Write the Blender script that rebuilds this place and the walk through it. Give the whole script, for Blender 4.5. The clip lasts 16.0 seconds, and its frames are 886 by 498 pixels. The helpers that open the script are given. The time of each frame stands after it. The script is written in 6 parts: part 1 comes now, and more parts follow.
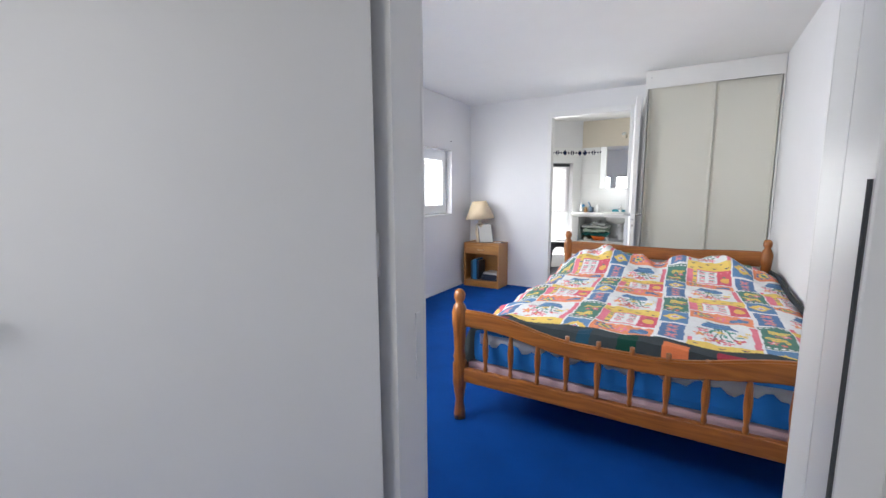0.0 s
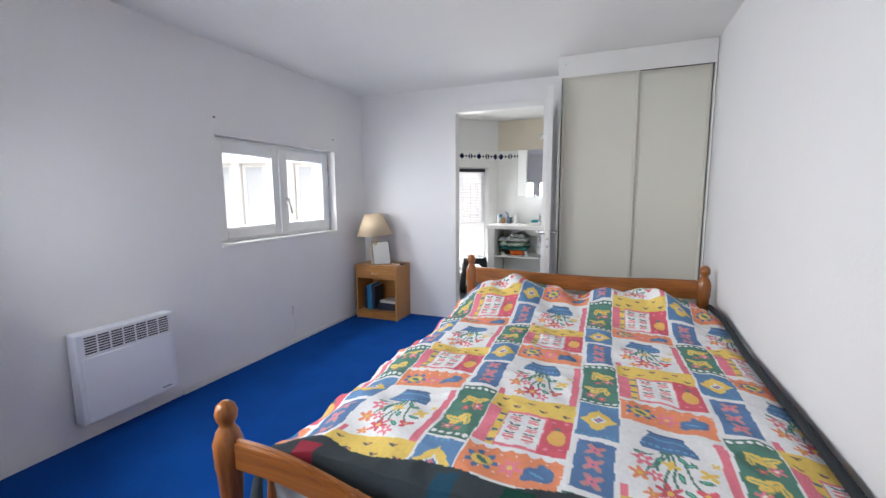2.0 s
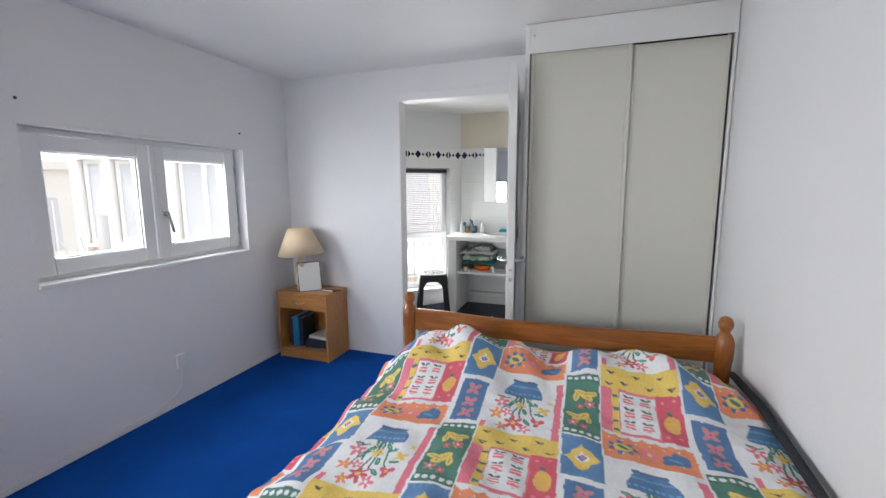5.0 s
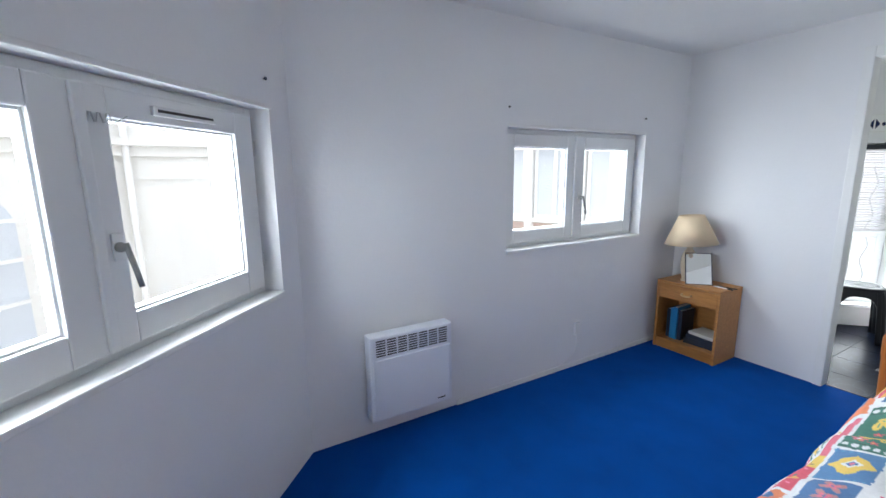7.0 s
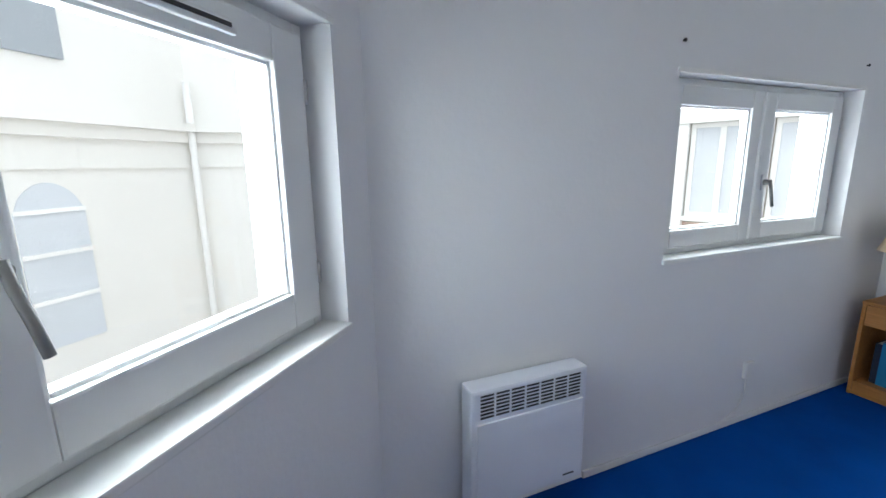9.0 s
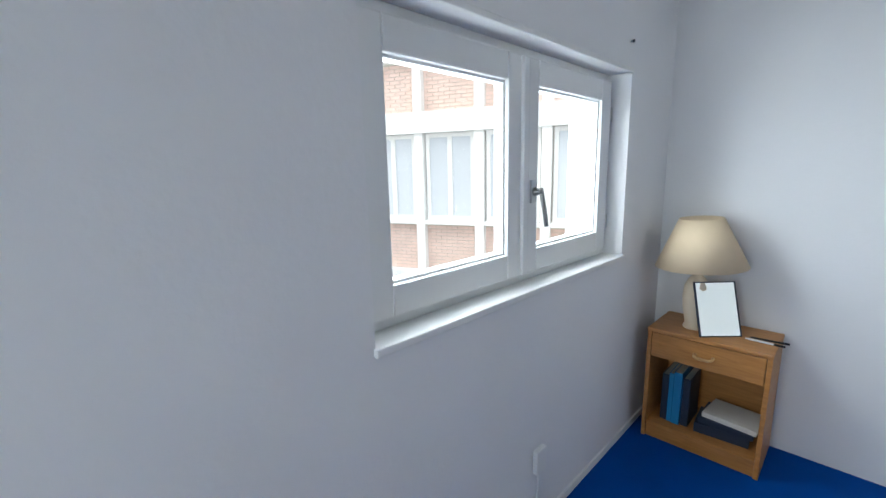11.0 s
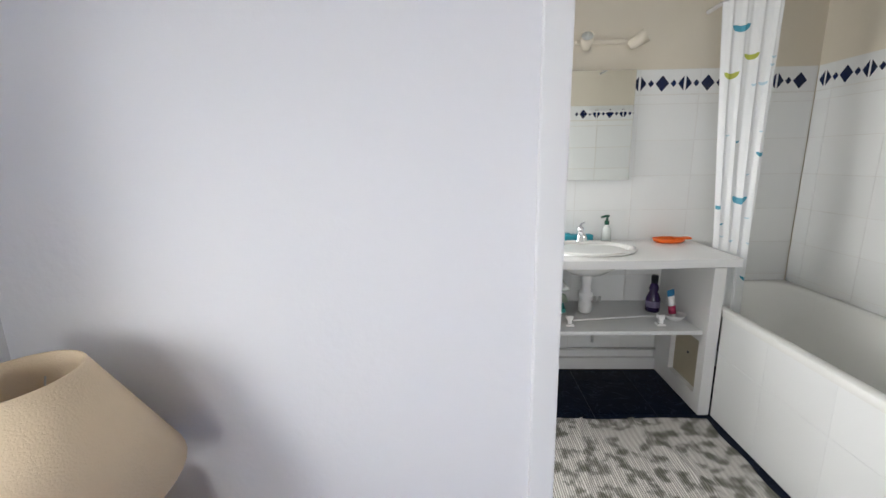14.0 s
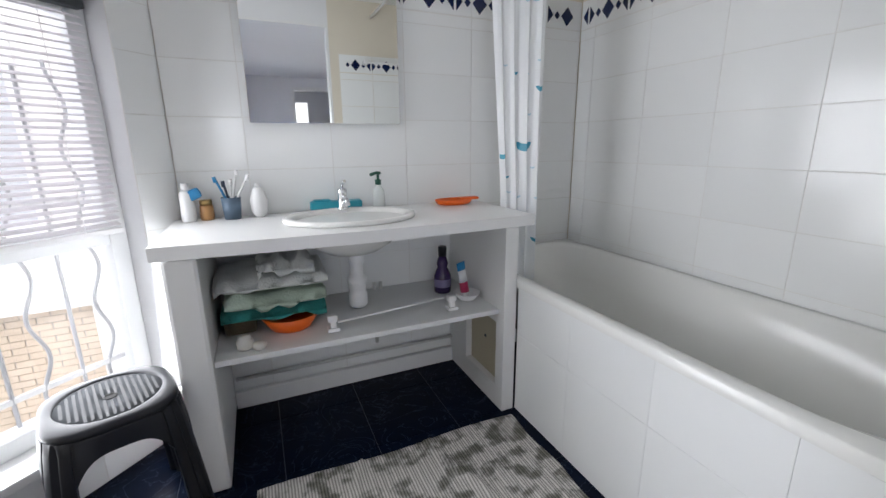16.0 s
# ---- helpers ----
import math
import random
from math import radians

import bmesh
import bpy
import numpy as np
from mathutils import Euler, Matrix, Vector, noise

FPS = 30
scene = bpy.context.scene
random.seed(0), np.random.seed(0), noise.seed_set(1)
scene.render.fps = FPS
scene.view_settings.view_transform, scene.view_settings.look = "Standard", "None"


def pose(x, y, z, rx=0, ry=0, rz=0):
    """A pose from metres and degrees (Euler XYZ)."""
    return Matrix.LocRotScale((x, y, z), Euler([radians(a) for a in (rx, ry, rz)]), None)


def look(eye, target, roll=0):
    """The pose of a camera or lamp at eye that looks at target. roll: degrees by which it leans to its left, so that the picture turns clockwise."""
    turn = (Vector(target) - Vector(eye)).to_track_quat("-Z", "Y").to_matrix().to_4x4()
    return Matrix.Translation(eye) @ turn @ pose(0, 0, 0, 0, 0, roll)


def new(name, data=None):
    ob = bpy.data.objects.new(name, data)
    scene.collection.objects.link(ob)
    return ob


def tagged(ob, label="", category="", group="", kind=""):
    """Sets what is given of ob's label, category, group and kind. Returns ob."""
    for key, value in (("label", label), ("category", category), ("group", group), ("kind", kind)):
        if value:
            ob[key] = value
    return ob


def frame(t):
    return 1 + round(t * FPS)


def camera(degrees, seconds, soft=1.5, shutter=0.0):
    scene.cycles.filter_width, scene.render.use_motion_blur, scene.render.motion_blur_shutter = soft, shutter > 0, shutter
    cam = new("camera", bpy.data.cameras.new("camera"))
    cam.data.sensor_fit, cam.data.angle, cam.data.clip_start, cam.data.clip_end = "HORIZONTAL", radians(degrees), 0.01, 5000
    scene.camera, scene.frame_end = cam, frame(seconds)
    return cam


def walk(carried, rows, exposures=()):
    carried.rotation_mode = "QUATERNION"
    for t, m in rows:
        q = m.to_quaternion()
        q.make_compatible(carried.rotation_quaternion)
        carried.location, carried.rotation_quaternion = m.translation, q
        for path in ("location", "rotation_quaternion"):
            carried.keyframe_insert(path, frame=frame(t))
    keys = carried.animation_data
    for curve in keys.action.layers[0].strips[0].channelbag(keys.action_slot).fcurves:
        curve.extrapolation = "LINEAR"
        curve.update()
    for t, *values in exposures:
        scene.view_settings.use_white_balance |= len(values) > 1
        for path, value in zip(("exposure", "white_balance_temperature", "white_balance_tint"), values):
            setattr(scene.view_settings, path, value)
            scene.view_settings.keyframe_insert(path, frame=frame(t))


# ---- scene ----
cam = camera(93.5, 16.0)
PATH = [
    (0, (0.72, -0.465, 1.19), (-0.296, 1.236, 0.918), -0.3),
    (0.5, (0.675, -0.155, 1.177), (-0.325, 1.555, 0.898), -0.3),
    (1, (0.635, 0.249, 1.199), (-0.295, 1.998, 0.922), -0.3),
    (1.5, (0.669, 0.413, 1.192), (-0.175, 2.207, 0.93), -0.3),
    (2, (0.692, 0.587, 1.257), (-0.055, 2.425, 1.0), -0.4),
    (2.5, (0.729, 0.759, 1.314), (0.098, 2.641, 1.07), -0.1),
    (3, (0.774, 0.896, 1.342), (0.247, 2.81, 1.102), -0.2),
    (5.5, (0.579, 1.505, 1.377), (-0.179, 3.33, 1.069), -0.3),
    (6, (0.494, 1.373, 1.391), (-0.788, 2.873, 1.065), -0.5),
    (6.5, (0.325, 1.192, 1.393), (-1.258, 2.366, 1.057), -0.7),
    (7, (0.198, 1.053, 1.409), (-1.503, 2.042, 1.049), -0.6),
    (7.5, (0.067, 0.975, 1.403), (-1.709, 1.812, 1.022), -0.7),
    (8, (-0.165, 1.027, 1.366), (-1.988, 1.748, 0.971), -0.8),
    (10.5, (-0.987, 1.761, 1.314), (-2.646, 2.809, 0.927), -1.3),
    (11, (-1.094, 2.176, 1.305), (-2.488, 3.562, 0.932), -1.3),
    (11.5, (-1.139, 2.607, 1.322), (-2.255, 4.219, 0.926), -1.7),
    (12, (-1.115, 2.856, 1.342), (-2.03, 4.598, 0.957), -1.5),
    (12.5, (-1.056, 3.107, 1.37), (-1.823, 4.907, 0.962), -1.3),
    (13, (-1.078, 3.327, 1.366), (-1.623, 5.206, 0.95), -0.8),
    (13.5, (-1.046, 3.546, 1.376), (-1.354, 5.477, 0.953), -0.8),
    (14, (-0.929, 3.752, 1.374), (-0.999, 5.706, 0.95), -1.0),
    (14.5, (-0.82, 3.908, 1.366), (-0.648, 5.855, 0.946), -0.75),
    (15, (-0.722, 4.177, 1.313), (-0.146, 6.056, 0.879), -0.6),
    (15.5, (-0.565, 4.379, 1.17), (0.173, 6.178, 0.7), -0.6),
    (16, (-0.526, 4.431, 1.137), (0.258, 6.206, 0.655), -0.5),
]
EXPO = [
    (0, 0.95, 6500, 10), (1.5, 0.85, 6500, 10), (3, 0.55, 6500, 10), (5.5, 0.6, 6450, 9), (6, 0.8, 6250, 7), (7, 0.65, 6050, 6), (8, 0.5, 5970, 5),
    (10.5, 0.55, 6250, 0), (11, 0.5, 6000, 2), (11.5, 0.35, 6000, 5), (12, 0.12, 6350, 8), (12.5, 0.2, 6520, 9), (13, 0.2, 6570, 10), (13.5, 0.65, 6720, 11), (14.5, 0.7, 6500, 10),
    (15, 0.65, 6450, 11), (15.5, 0.45, 6240, 13), (16, 0.45, 6240, 13),
]
walk(cam, [(t, look(eye, target, roll)) for t, eye, target, roll in PATH], EXPO)

# ---- world and light ----
world = bpy.data.worlds.new("sky")
scene.world = world
world.use_nodes = True
wn = world.node_tree
sky = wn.nodes.new("ShaderNodeTexSky")
sky.sky_type, sky.sun_disc = "NISHITA", False
sky.sun_elevation, sky.sun_rotation = radians(48), radians(200)
sky.air_density, sky.dust_density = 1.2, 4.0
pale = wn.nodes.new("ShaderNodeMixRGB")
pale.inputs[0].default_value = 0.75
pale.inputs[2].default_value = (10.2, 10.2, 10.5, 1)
wn.links.new(sky.outputs[0], pale.inputs[1])
wn.links.new(pale.outputs[0], wn.nodes["Background"].inputs[0])
wn.nodes["Background"].inputs[1].default_value = 0.14


def sun_lamp():
    data = bpy.data.lights.new("sun", "SUN")
    data.energy, data.angle, data.color = 1.5, radians(25), (1, 0.97, 0.92)
    ob = new("sun", data)
    ob.matrix_world = look((-8, -3, 14), (-6, 4, 0))


def window_or_fill_light(name, at, towards, w, h, watts, colour=(0.93, 0.96, 1.0)):
    """Daylight that falls in through an opening, and the added fill for the hall."""
    data = bpy.data.lights.new(name, "AREA")
    data.shape, data.size, data.size_y, data.energy, data.color = "RECTANGLE", w, h, watts, colour
    data.spread = radians(170)
    ob = new(name, data)
    ob.matrix_world = look(at, towards)


W1A, W1D = Vector((-1.805, 1.434, 0)), Vector((0.757, -0.653, 0)).normalized()
W1N = Vector((-W1D.y, W1D.x, 0))            # into the room
W3A, W3D = Vector((-0.81, 6.34, 0)), Vector((-0.707, -0.707, 0)).normalized()
W3N = Vector((-W3D.y, W3D.x, 0))            # into the bathroom
sun_lamp()
w1c = W1A + W1D * 0.86 - W1N * 0.46 + Vector((0, 0, 1.43))
window_or_fill_light("daylight_one", w1c, w1c + W1N + Vector((0, 0, -0.42)), 1.55, 1.0, 64)
window_or_fill_light("daylight_two", (-2.26, 3.32, 1.42), (-1, 3.32, 0.92), 1.5, 1.0, 45)
w3c = W3A + W3D * 0.56 + W3N * 0.012 + Vector((0, 0, 0.9))
window_or_fill_light("daylight_three", w3c, w3c + W3N + Vector((0, 0, -0.1)), 0.78, 1.38, 15, (0.97, 0.98, 0.98))
window_or_fill_light("daylight_yard", w3c - W3N * 0.4, w3c + W3N, 1.0, 1.5, 6)
# added fill lamp: no light source is known in the hall
window_or_fill_light("hall_fill", (0.1, -1.75, 1.4), (0.1, 0, 1.3), 1.0, 1.2, 0.95, (0.96, 0.98, 1.0))


# ---- materials ----
def mat(name, colour, rough=0.6, metal=0.0, vary=0.06, scale=6.0, bump=0.0, bscale=60.0, rand=0.0, spec=0.5, stain=0.0):
    m = bpy.data.materials.new(name)
    m.use_nodes = True
    t = m.node_tree
    b = t.nodes["Principled BSDF"]
    b.inputs["Roughness"].default_value, b.inputs["Metallic"].default_value = rough, metal
    b.inputs["Specular IOR Level"].default_value = spec
    co = t.nodes.new("ShaderNodeTexCoord")
    n = t.nodes.new("ShaderNodeTexNoise")
    n.inputs["Scale"].default_value, n.inputs["Detail"].default_value = scale, 6
    t.links.new(co.outputs["Object"], n.inputs["Vector"])
    ramp = t.nodes.new("ShaderNodeMixRGB")
    lo = [c * (1 - vary) for c in colour]
    hi = [min(1, c * (1 + vary)) for c in colour]
    ramp.inputs[1].default_value, ramp.inputs[2].default_value = (*lo, 1), (*hi, 1)
    t.links.new(n.outputs["Fac"], ramp.inputs[0])
    last = ramp.outputs[0]
    if rand:
        info = t.nodes.new("ShaderNodeObjectInfo")
        mm = t.nodes.new("ShaderNodeMapRange")
        mm.inputs["To Min"].default_value, mm.inputs["To Max"].default_value = 1 - rand, 1 + rand
        t.links.new(info.outputs["Random"], mm.inputs["Value"])
        mul = t.nodes.new("ShaderNodeVectorMath")
        mul.operation = "SCALE"
        t.links.new(last, mul.inputs[0])
        t.links.new(mm.outputs[0], mul.inputs["Scale"])
        last = mul.outputs[0]
    if stain:
        n3 = t.nodes.new("ShaderNodeTexNoise")
        n3.inputs["Scale"].default_value, n3.inputs["Detail"].default_value = scale * 0.35, 8
        t.links.new(co.outputs["Object"], n3.inputs["Vector"])
        r3 = t.nodes.new("ShaderNodeMapRange")
        r3.inputs["From Min"].default_value, r3.inputs["From Max"].default_value = 0.52, 0.8
        r3.inputs["To Max"].default_value = stain
        t.links.new(n3.outputs["Fac"], r3.inputs["Value"])
        mx = t.nodes.new("ShaderNodeMixRGB")
        mx.inputs[2].default_value = (colour[0] * 0.72, colour[1] * 0.7, colour[2] * 0.66, 1)
        t.links.new(last, mx.inputs[1])
        t.links.new(r3.outputs[0], mx.inputs[0])
        last = mx.outputs[0]
    t.links.new(last, b.inputs["Base Color"])
    if bump:
        n2 = t.nodes.new("ShaderNodeTexNoise")
        n2.inputs["Scale"].default_value, n2.inputs["Detail"].default_value = bscale, 4
        t.links.new(co.outputs["Object"], n2.inputs["Vector"])
        bp = t.nodes.new("ShaderNodeBump")
        bp.inputs["Strength"].default_value, bp.inputs["Distance"].default_value = bump, 0.004
        t.links.new(n2.outputs["Fac"], bp.inputs["Height"])
        t.links.new(bp.outputs[0], b.inputs["Normal"])
    return m


def wood(name, dark, light, stretch, scale=1.0, rough=0.4, coat=0.2):
    """Wood whose grain runs along the axis with the small stretch."""
    m = mat(name, light, rough)
    t = m.node_tree
    b = t.nodes["Principled BSDF"]
    b.inputs["Coat Weight"].default_value, b.inputs["Coat Roughness"].default_value = coat, 0.25
    co = t.nodes.new("ShaderNodeTexCoord")
    mp = t.nodes.new("ShaderNodeMapping")
    mp.inputs["Scale"].default_value = [k * scale for k in stretch]
    n = t.nodes.new("ShaderNodeTexNoise")
    n.inputs["Scale"].default_value, n.inputs["Detail"].default_value, n.inputs["Distortion"].default_value = 3, 8, 1.2
    r = t.nodes.new("ShaderNodeValToRGB")
    r.color_ramp.elements[0].position, r.color_ramp.elements[1].position = 0.3, 0.7
    r.color_ramp.elements[0].color, r.color_ramp.elements[1].color = (*dark, 1), (*light, 1)
    t.links.new(co.outputs["Object"], mp.inputs["Vector"])
    t.links.new(mp.outputs[0], n.inputs["Vector"])
    t.links.new(n.outputs["Fac"], r.inputs[0])
    t.links.new(r.outputs[0], b.inputs["Base Color"])
    bp = t.nodes.new("ShaderNodeBump")
    bp.inputs["Strength"].default_value, bp.inputs["Distance"].default_value = 0.15, 0.002
    t.links.new(n.outputs["Fac"], bp.inputs["Height"])
    t.links.new(bp.outputs[0], b.inputs["Normal"])
    return m


M_WALL = mat("wall_paint", (0.78, 0.78, 0.79), 0.75, vary=0.02, scale=3, bump=0.25, bscale=45, stain=0.06)
M_CEIL = mat("ceiling_paint", (0.8, 0.8, 0.79), 0.85, vary=0.02, bump=0.15, bscale=80)
M_CREAM = mat("cream_paint", (0.72, 0.66, 0.55), 0.7, vary=0.03, bump=0.15, bscale=50, stain=0.15)
M_GLOSS = mat("white_gloss_paint", (0.78, 0.78, 0.77), 0.35, vary=0.02, bump=0.06, bscale=30)
M_PVC = mat("window_lacquer", (0.76, 0.77, 0.77), 0.35, vary=0.02, bump=0.05, bscale=30)
M_CARPET = mat("blue_carpet", (0.003, 0.062, 0.30), 0.95, vary=0.25, scale=5, bump=0.8, bscale=420, spec=0.1)
M_CLOSET = mat("closet_panel", (0.69, 0.68, 0.60), 0.5, vary=0.02, scale=2, bump=0.1, bscale=120)
M_STEEL = mat("brushed_metal", (0.55, 0.55, 0.56), 0.3, 1.0, vary=0.05)
M_LEVER = mat("worn_lever", (0.30, 0.30, 0.29), 0.5, 0.6, vary=0.15, scale=30)
M_CHROME = mat("chrome", (0.8, 0.8, 0.82), 0.08, 1.0, vary=0.02)
M_BRASS = mat("old_brass", (0.4, 0.28, 0.12), 0.4, 1.0)
M_PINE = wood("pine_along_x", (0.21, 0.062, 0.010), (0.42, 0.145, 0.026), (1.2, 14, 14), 1.0, 0.35, 0.3)
M_PINEZ = wood("pine_upright", (0.20, 0.058, 0.010), (0.41, 0.14, 0.025), (14, 14, 1.2), 1.0, 0.35, 0.3)
M_OAK = wood("stand_veneer", (0.36, 0.155, 0.04), (0.50, 0.235, 0.065), (2, 20, 20), 1.0, 0.45, 0.1)
M_DARK = mat("dark_gap", (0.02, 0.02, 0.02), 0.8)
M_BLUE = mat("blue_sheet", (0.01, 0.16, 0.50), 0.9, vary=0.15, scale=8, bump=0.4, bscale=25)
M_PINK = mat("pink_base_fabric", (0.55, 0.38, 0.42), 0.9, vary=0.1, bump=0.3, bscale=60)
M_LINEN = mat("white_linen", (0.75, 0.75, 0.73), 0.9, vary=0.05, bump=0.5, bscale=20)
M_SHADE = mat("lampshade_fabric", (0.70, 0.56, 0.38), 0.85, vary=0.04, scale=30, bump=0.3, bscale=300)
M_CERAM = mat("cream_ceramic", (0.66, 0.56, 0.42), 0.3, vary=0.05)
M_BLACK = mat("black_plastic", (0.010, 0.011, 0.015), 0.36, vary=0.2, spec=0.3)
M_GREY = mat("grey_insert", (0.07, 0.075, 0.08), 0.9, spec=0.08)
M_HEAT = mat("heater_enamel", (0.74, 0.76, 0.82), 0.4, vary=0.02)
M_SLOT = mat("heater_slot", (0.05, 0.05, 0.05), 0.8)
M_TILE = mat("white_wall_tile", (0.84, 0.85, 0.84), 0.16, vary=0.015, scale=4, rand=0.02, bump=0.03, bscale=12)
M_GROUT = mat("tile_grout", (0.76, 0.75, 0.72), 0.9, vary=0.15, scale=9)
M_NAVY = mat("navy_floor_tile", (0.0015, 0.0045, 0.016), 0.3, vary=0.4, scale=14, rand=0.2, bump=0.05, spec=0.08)
M_NGROUT = mat("floor_grout", (0.05, 0.06, 0.08), 0.9)
M_DIAMOND = mat("navy_glaze", (0.006, 0.014, 0.06), 0.2, vary=0.2, rand=0.3)
M_BATH = mat("bath_enamel", (0.80, 0.80, 0.77), 0.2, vary=0.02)
M_TOP = mat("counter_laminate", (0.84, 0.84, 0.83), 0.3, vary=0.02)
M_SHELF = mat("painted_shelf", (0.72, 0.73, 0.73), 0.5, vary=0.04, stain=0.15)
M_ORANGE = mat("orange_plastic", (0.85, 0.14, 0.01), 0.4)
M_TEAL = mat("teal_plastic", (0.02, 0.30, 0.38), 0.4)
M_GREEN = mat("dark_green_plastic", (0.01, 0.08, 0.05), 0.4)
M_CLEAR = mat("clear_bottle", (0.7, 0.74, 0.72), 0.15)
M_PURPLE = mat("purple_liquid", (0.03, 0.015, 0.07), 0.15)
M_RED = mat("crimson_print", (0.4, 0.02, 0.08), 0.4)
M_WHITEP = mat("white_plastic", (0.8, 0.8, 0.8), 0.4)
M_TOWEL1 = mat("white_towel", (0.68, 0.70, 0.68), 0.95, vary=0.08, bump=0.8, bscale=120)
M_TOWEL2 = mat("pale_green_towel", (0.48, 0.58, 0.48), 0.95, vary=0.08, bump=0.8, bscale=120)
M_TOWEL3 = mat("teal_towel", (0.04, 0.26, 0.24), 0.95, vary=0.1, bump=0.8, bscale=120)
M_BOOKB = mat("blue_book", (0.02, 0.20, 0.42), 0.5)
M_BOOKD = mat("dark_book", (0.015, 0.025, 0.05), 0.5)
M_PAPER = mat("book_pages", (0.62, 0.60, 0.55), 0.8)
M_BEIGE = mat("beige_board", (0.50, 0.45, 0.33), 0.7)
M_PIPE = mat("painted_pipe", (0.62, 0.62, 0.6), 0.5)
M_STONE = mat("pale_render", (0.82, 0.80, 0.76), 0.9, vary=0.05, scale=0.8, bump=0.3, bscale=8, stain=0.2)
M_PILA = mat("white_pilaster", (0.87, 0.86, 0.84), 0.8, vary=0.04)
M_BRICK = mat("pale_brick", (0.66, 0.50, 0.43), 0.9, vary=0.2, scale=3, rand=0.25)
M_MORTAR = mat("mortar", (0.55, 0.5, 0.44), 0.95, vary=0.1)
M_OUTGLASS = mat("far_window_glass", (0.64, 0.67, 0.71), 0.2, vary=0.1, scale=1)
M_ZINC = mat("zinc_roof", (0.34, 0.37, 0.40), 0.5, vary=0.1, scale=1)
M_IRON = mat("painted_iron", (0.5, 0.5, 0.51), 0.5)
M_YARD = mat("courtyard_paving", (0.45, 0.43, 0.40), 0.9, vary=0.15, scale=2, bump=0.3)
M_OCHRE = mat("ochre_brick", (0.76, 0.65, 0.52), 0.9, vary=0.2, scale=3)
M_LEAFDOOR = mat("door_paint", (0.76, 0.76, 0.75), 0.38, vary=0.02, bump=0.06, bscale=25)


def glass_mat():
    m = bpy.data.materials.new("window_glass")
    m.use_nodes = True
    t = m.node_tree
    t.nodes.clear()
    out = t.nodes.new("ShaderNodeOutputMaterial")
    mix = t.nodes.new("ShaderNodeMixShader")
    tr, gl = t.nodes.new("ShaderNodeBsdfTransparent"), t.nodes.new("ShaderNodeBsdfGlossy")
    gl.inputs["Roughness"].default_value = 0.02
    mix.inputs[0].default_value = 0.035
    t.links.new(tr.outputs[0], mix.inputs[1])
    t.links.new(gl.outputs[0], mix.inputs[2])
    t.links.new(mix.outputs[0], out.inputs[0])
    return m


def mirror_mat():
    m = mat("mirror_silver", (0.86, 0.88, 0.87), 0.015, 1.0, vary=0.01)
    return m


def slat_mat():
    """White plastic thin enough for daylight to glow through."""
    m = mat("blind_slat", (0.85, 0.84, 0.84), 0.5, vary=0.02)
    t = m.node_tree
    tl, mx = t.nodes.new("ShaderNodeBsdfTranslucent"), t.nodes.new("ShaderNodeMixShader")
    tl.inputs[0].default_value = (0.9, 0.88, 0.9, 1)
    mx.inputs[0].default_value = 0.55
    t.links.new(t.nodes["Principled BSDF"].outputs[0], mx.inputs[1])
    t.links.new(tl.outputs[0], mx.inputs[2])
    t.links.new(mx.outputs[0], t.nodes["Material Output"].inputs[0])
    return m


M_SLAT = slat_mat()
M_GLASS, M_MIRROR = glass_mat(), mirror_mat()


# ---- mesh helpers ----
def box(bm, x0, x1, y0, y1, z0, z1, m=None, bevel=0.0):
    """Adds a box, optionally bevelled and moved by the matrix m."""
    vs = [bm.verts.new((x, y, z)) for x in (x0, x1) for y in (y0, y1) for z in (z0, z1)]
    idx = [(0, 1, 3, 2), (4, 6, 7, 5), (0, 4, 5, 1), (2, 3, 7, 6), (0, 2, 6, 4), (1, 5, 7, 3)]
    fs = [bm.faces.new([vs[i] for i in f]) for f in idx]
    if bevel:
        es = list({e for f in fs for e in f.edges})
        made = bmesh.ops.bevel(bm, geom=es, offset=bevel, segments=2, affect="EDGES", profile=0.6)
        vs = list({v for v in vs if v.is_valid} | {v for f in made["faces"] for v in f.verts})
    if m is not None:
        bmesh.ops.transform(bm, matrix=m, verts=vs)
    return vs


def lathe(bm, prof, at=(0, 0, 0), n=20, m=None, sx=1.0, sy=1.0):
    """Turns a profile of (radius, height) about the z axis."""
    rings = []
    for r, z in prof:
        rings.append([bm.verts.new((at[0] + sx * r * math.cos(a * math.tau / n), at[1] + sy * r * math.sin(a * math.tau / n), at[2] + z)) for a in range(n)])
    for a, b in zip(rings, rings[1:]):
        for i in range(n):
            f = bm.faces.new((a[i], a[(i + 1) % n], b[(i + 1) % n], b[i]))
            f.smooth = True
    if prof[0][0] > 0.0005:
        bm.faces.new(rings[0][::-1])
    if prof[-1][0] > 0.0005:
        bm.faces.new(rings[-1])
    vs = [v for r in rings for v in r]
    if m is not None:
        bmesh.ops.transform(bm, matrix=m, verts=vs)
    return vs


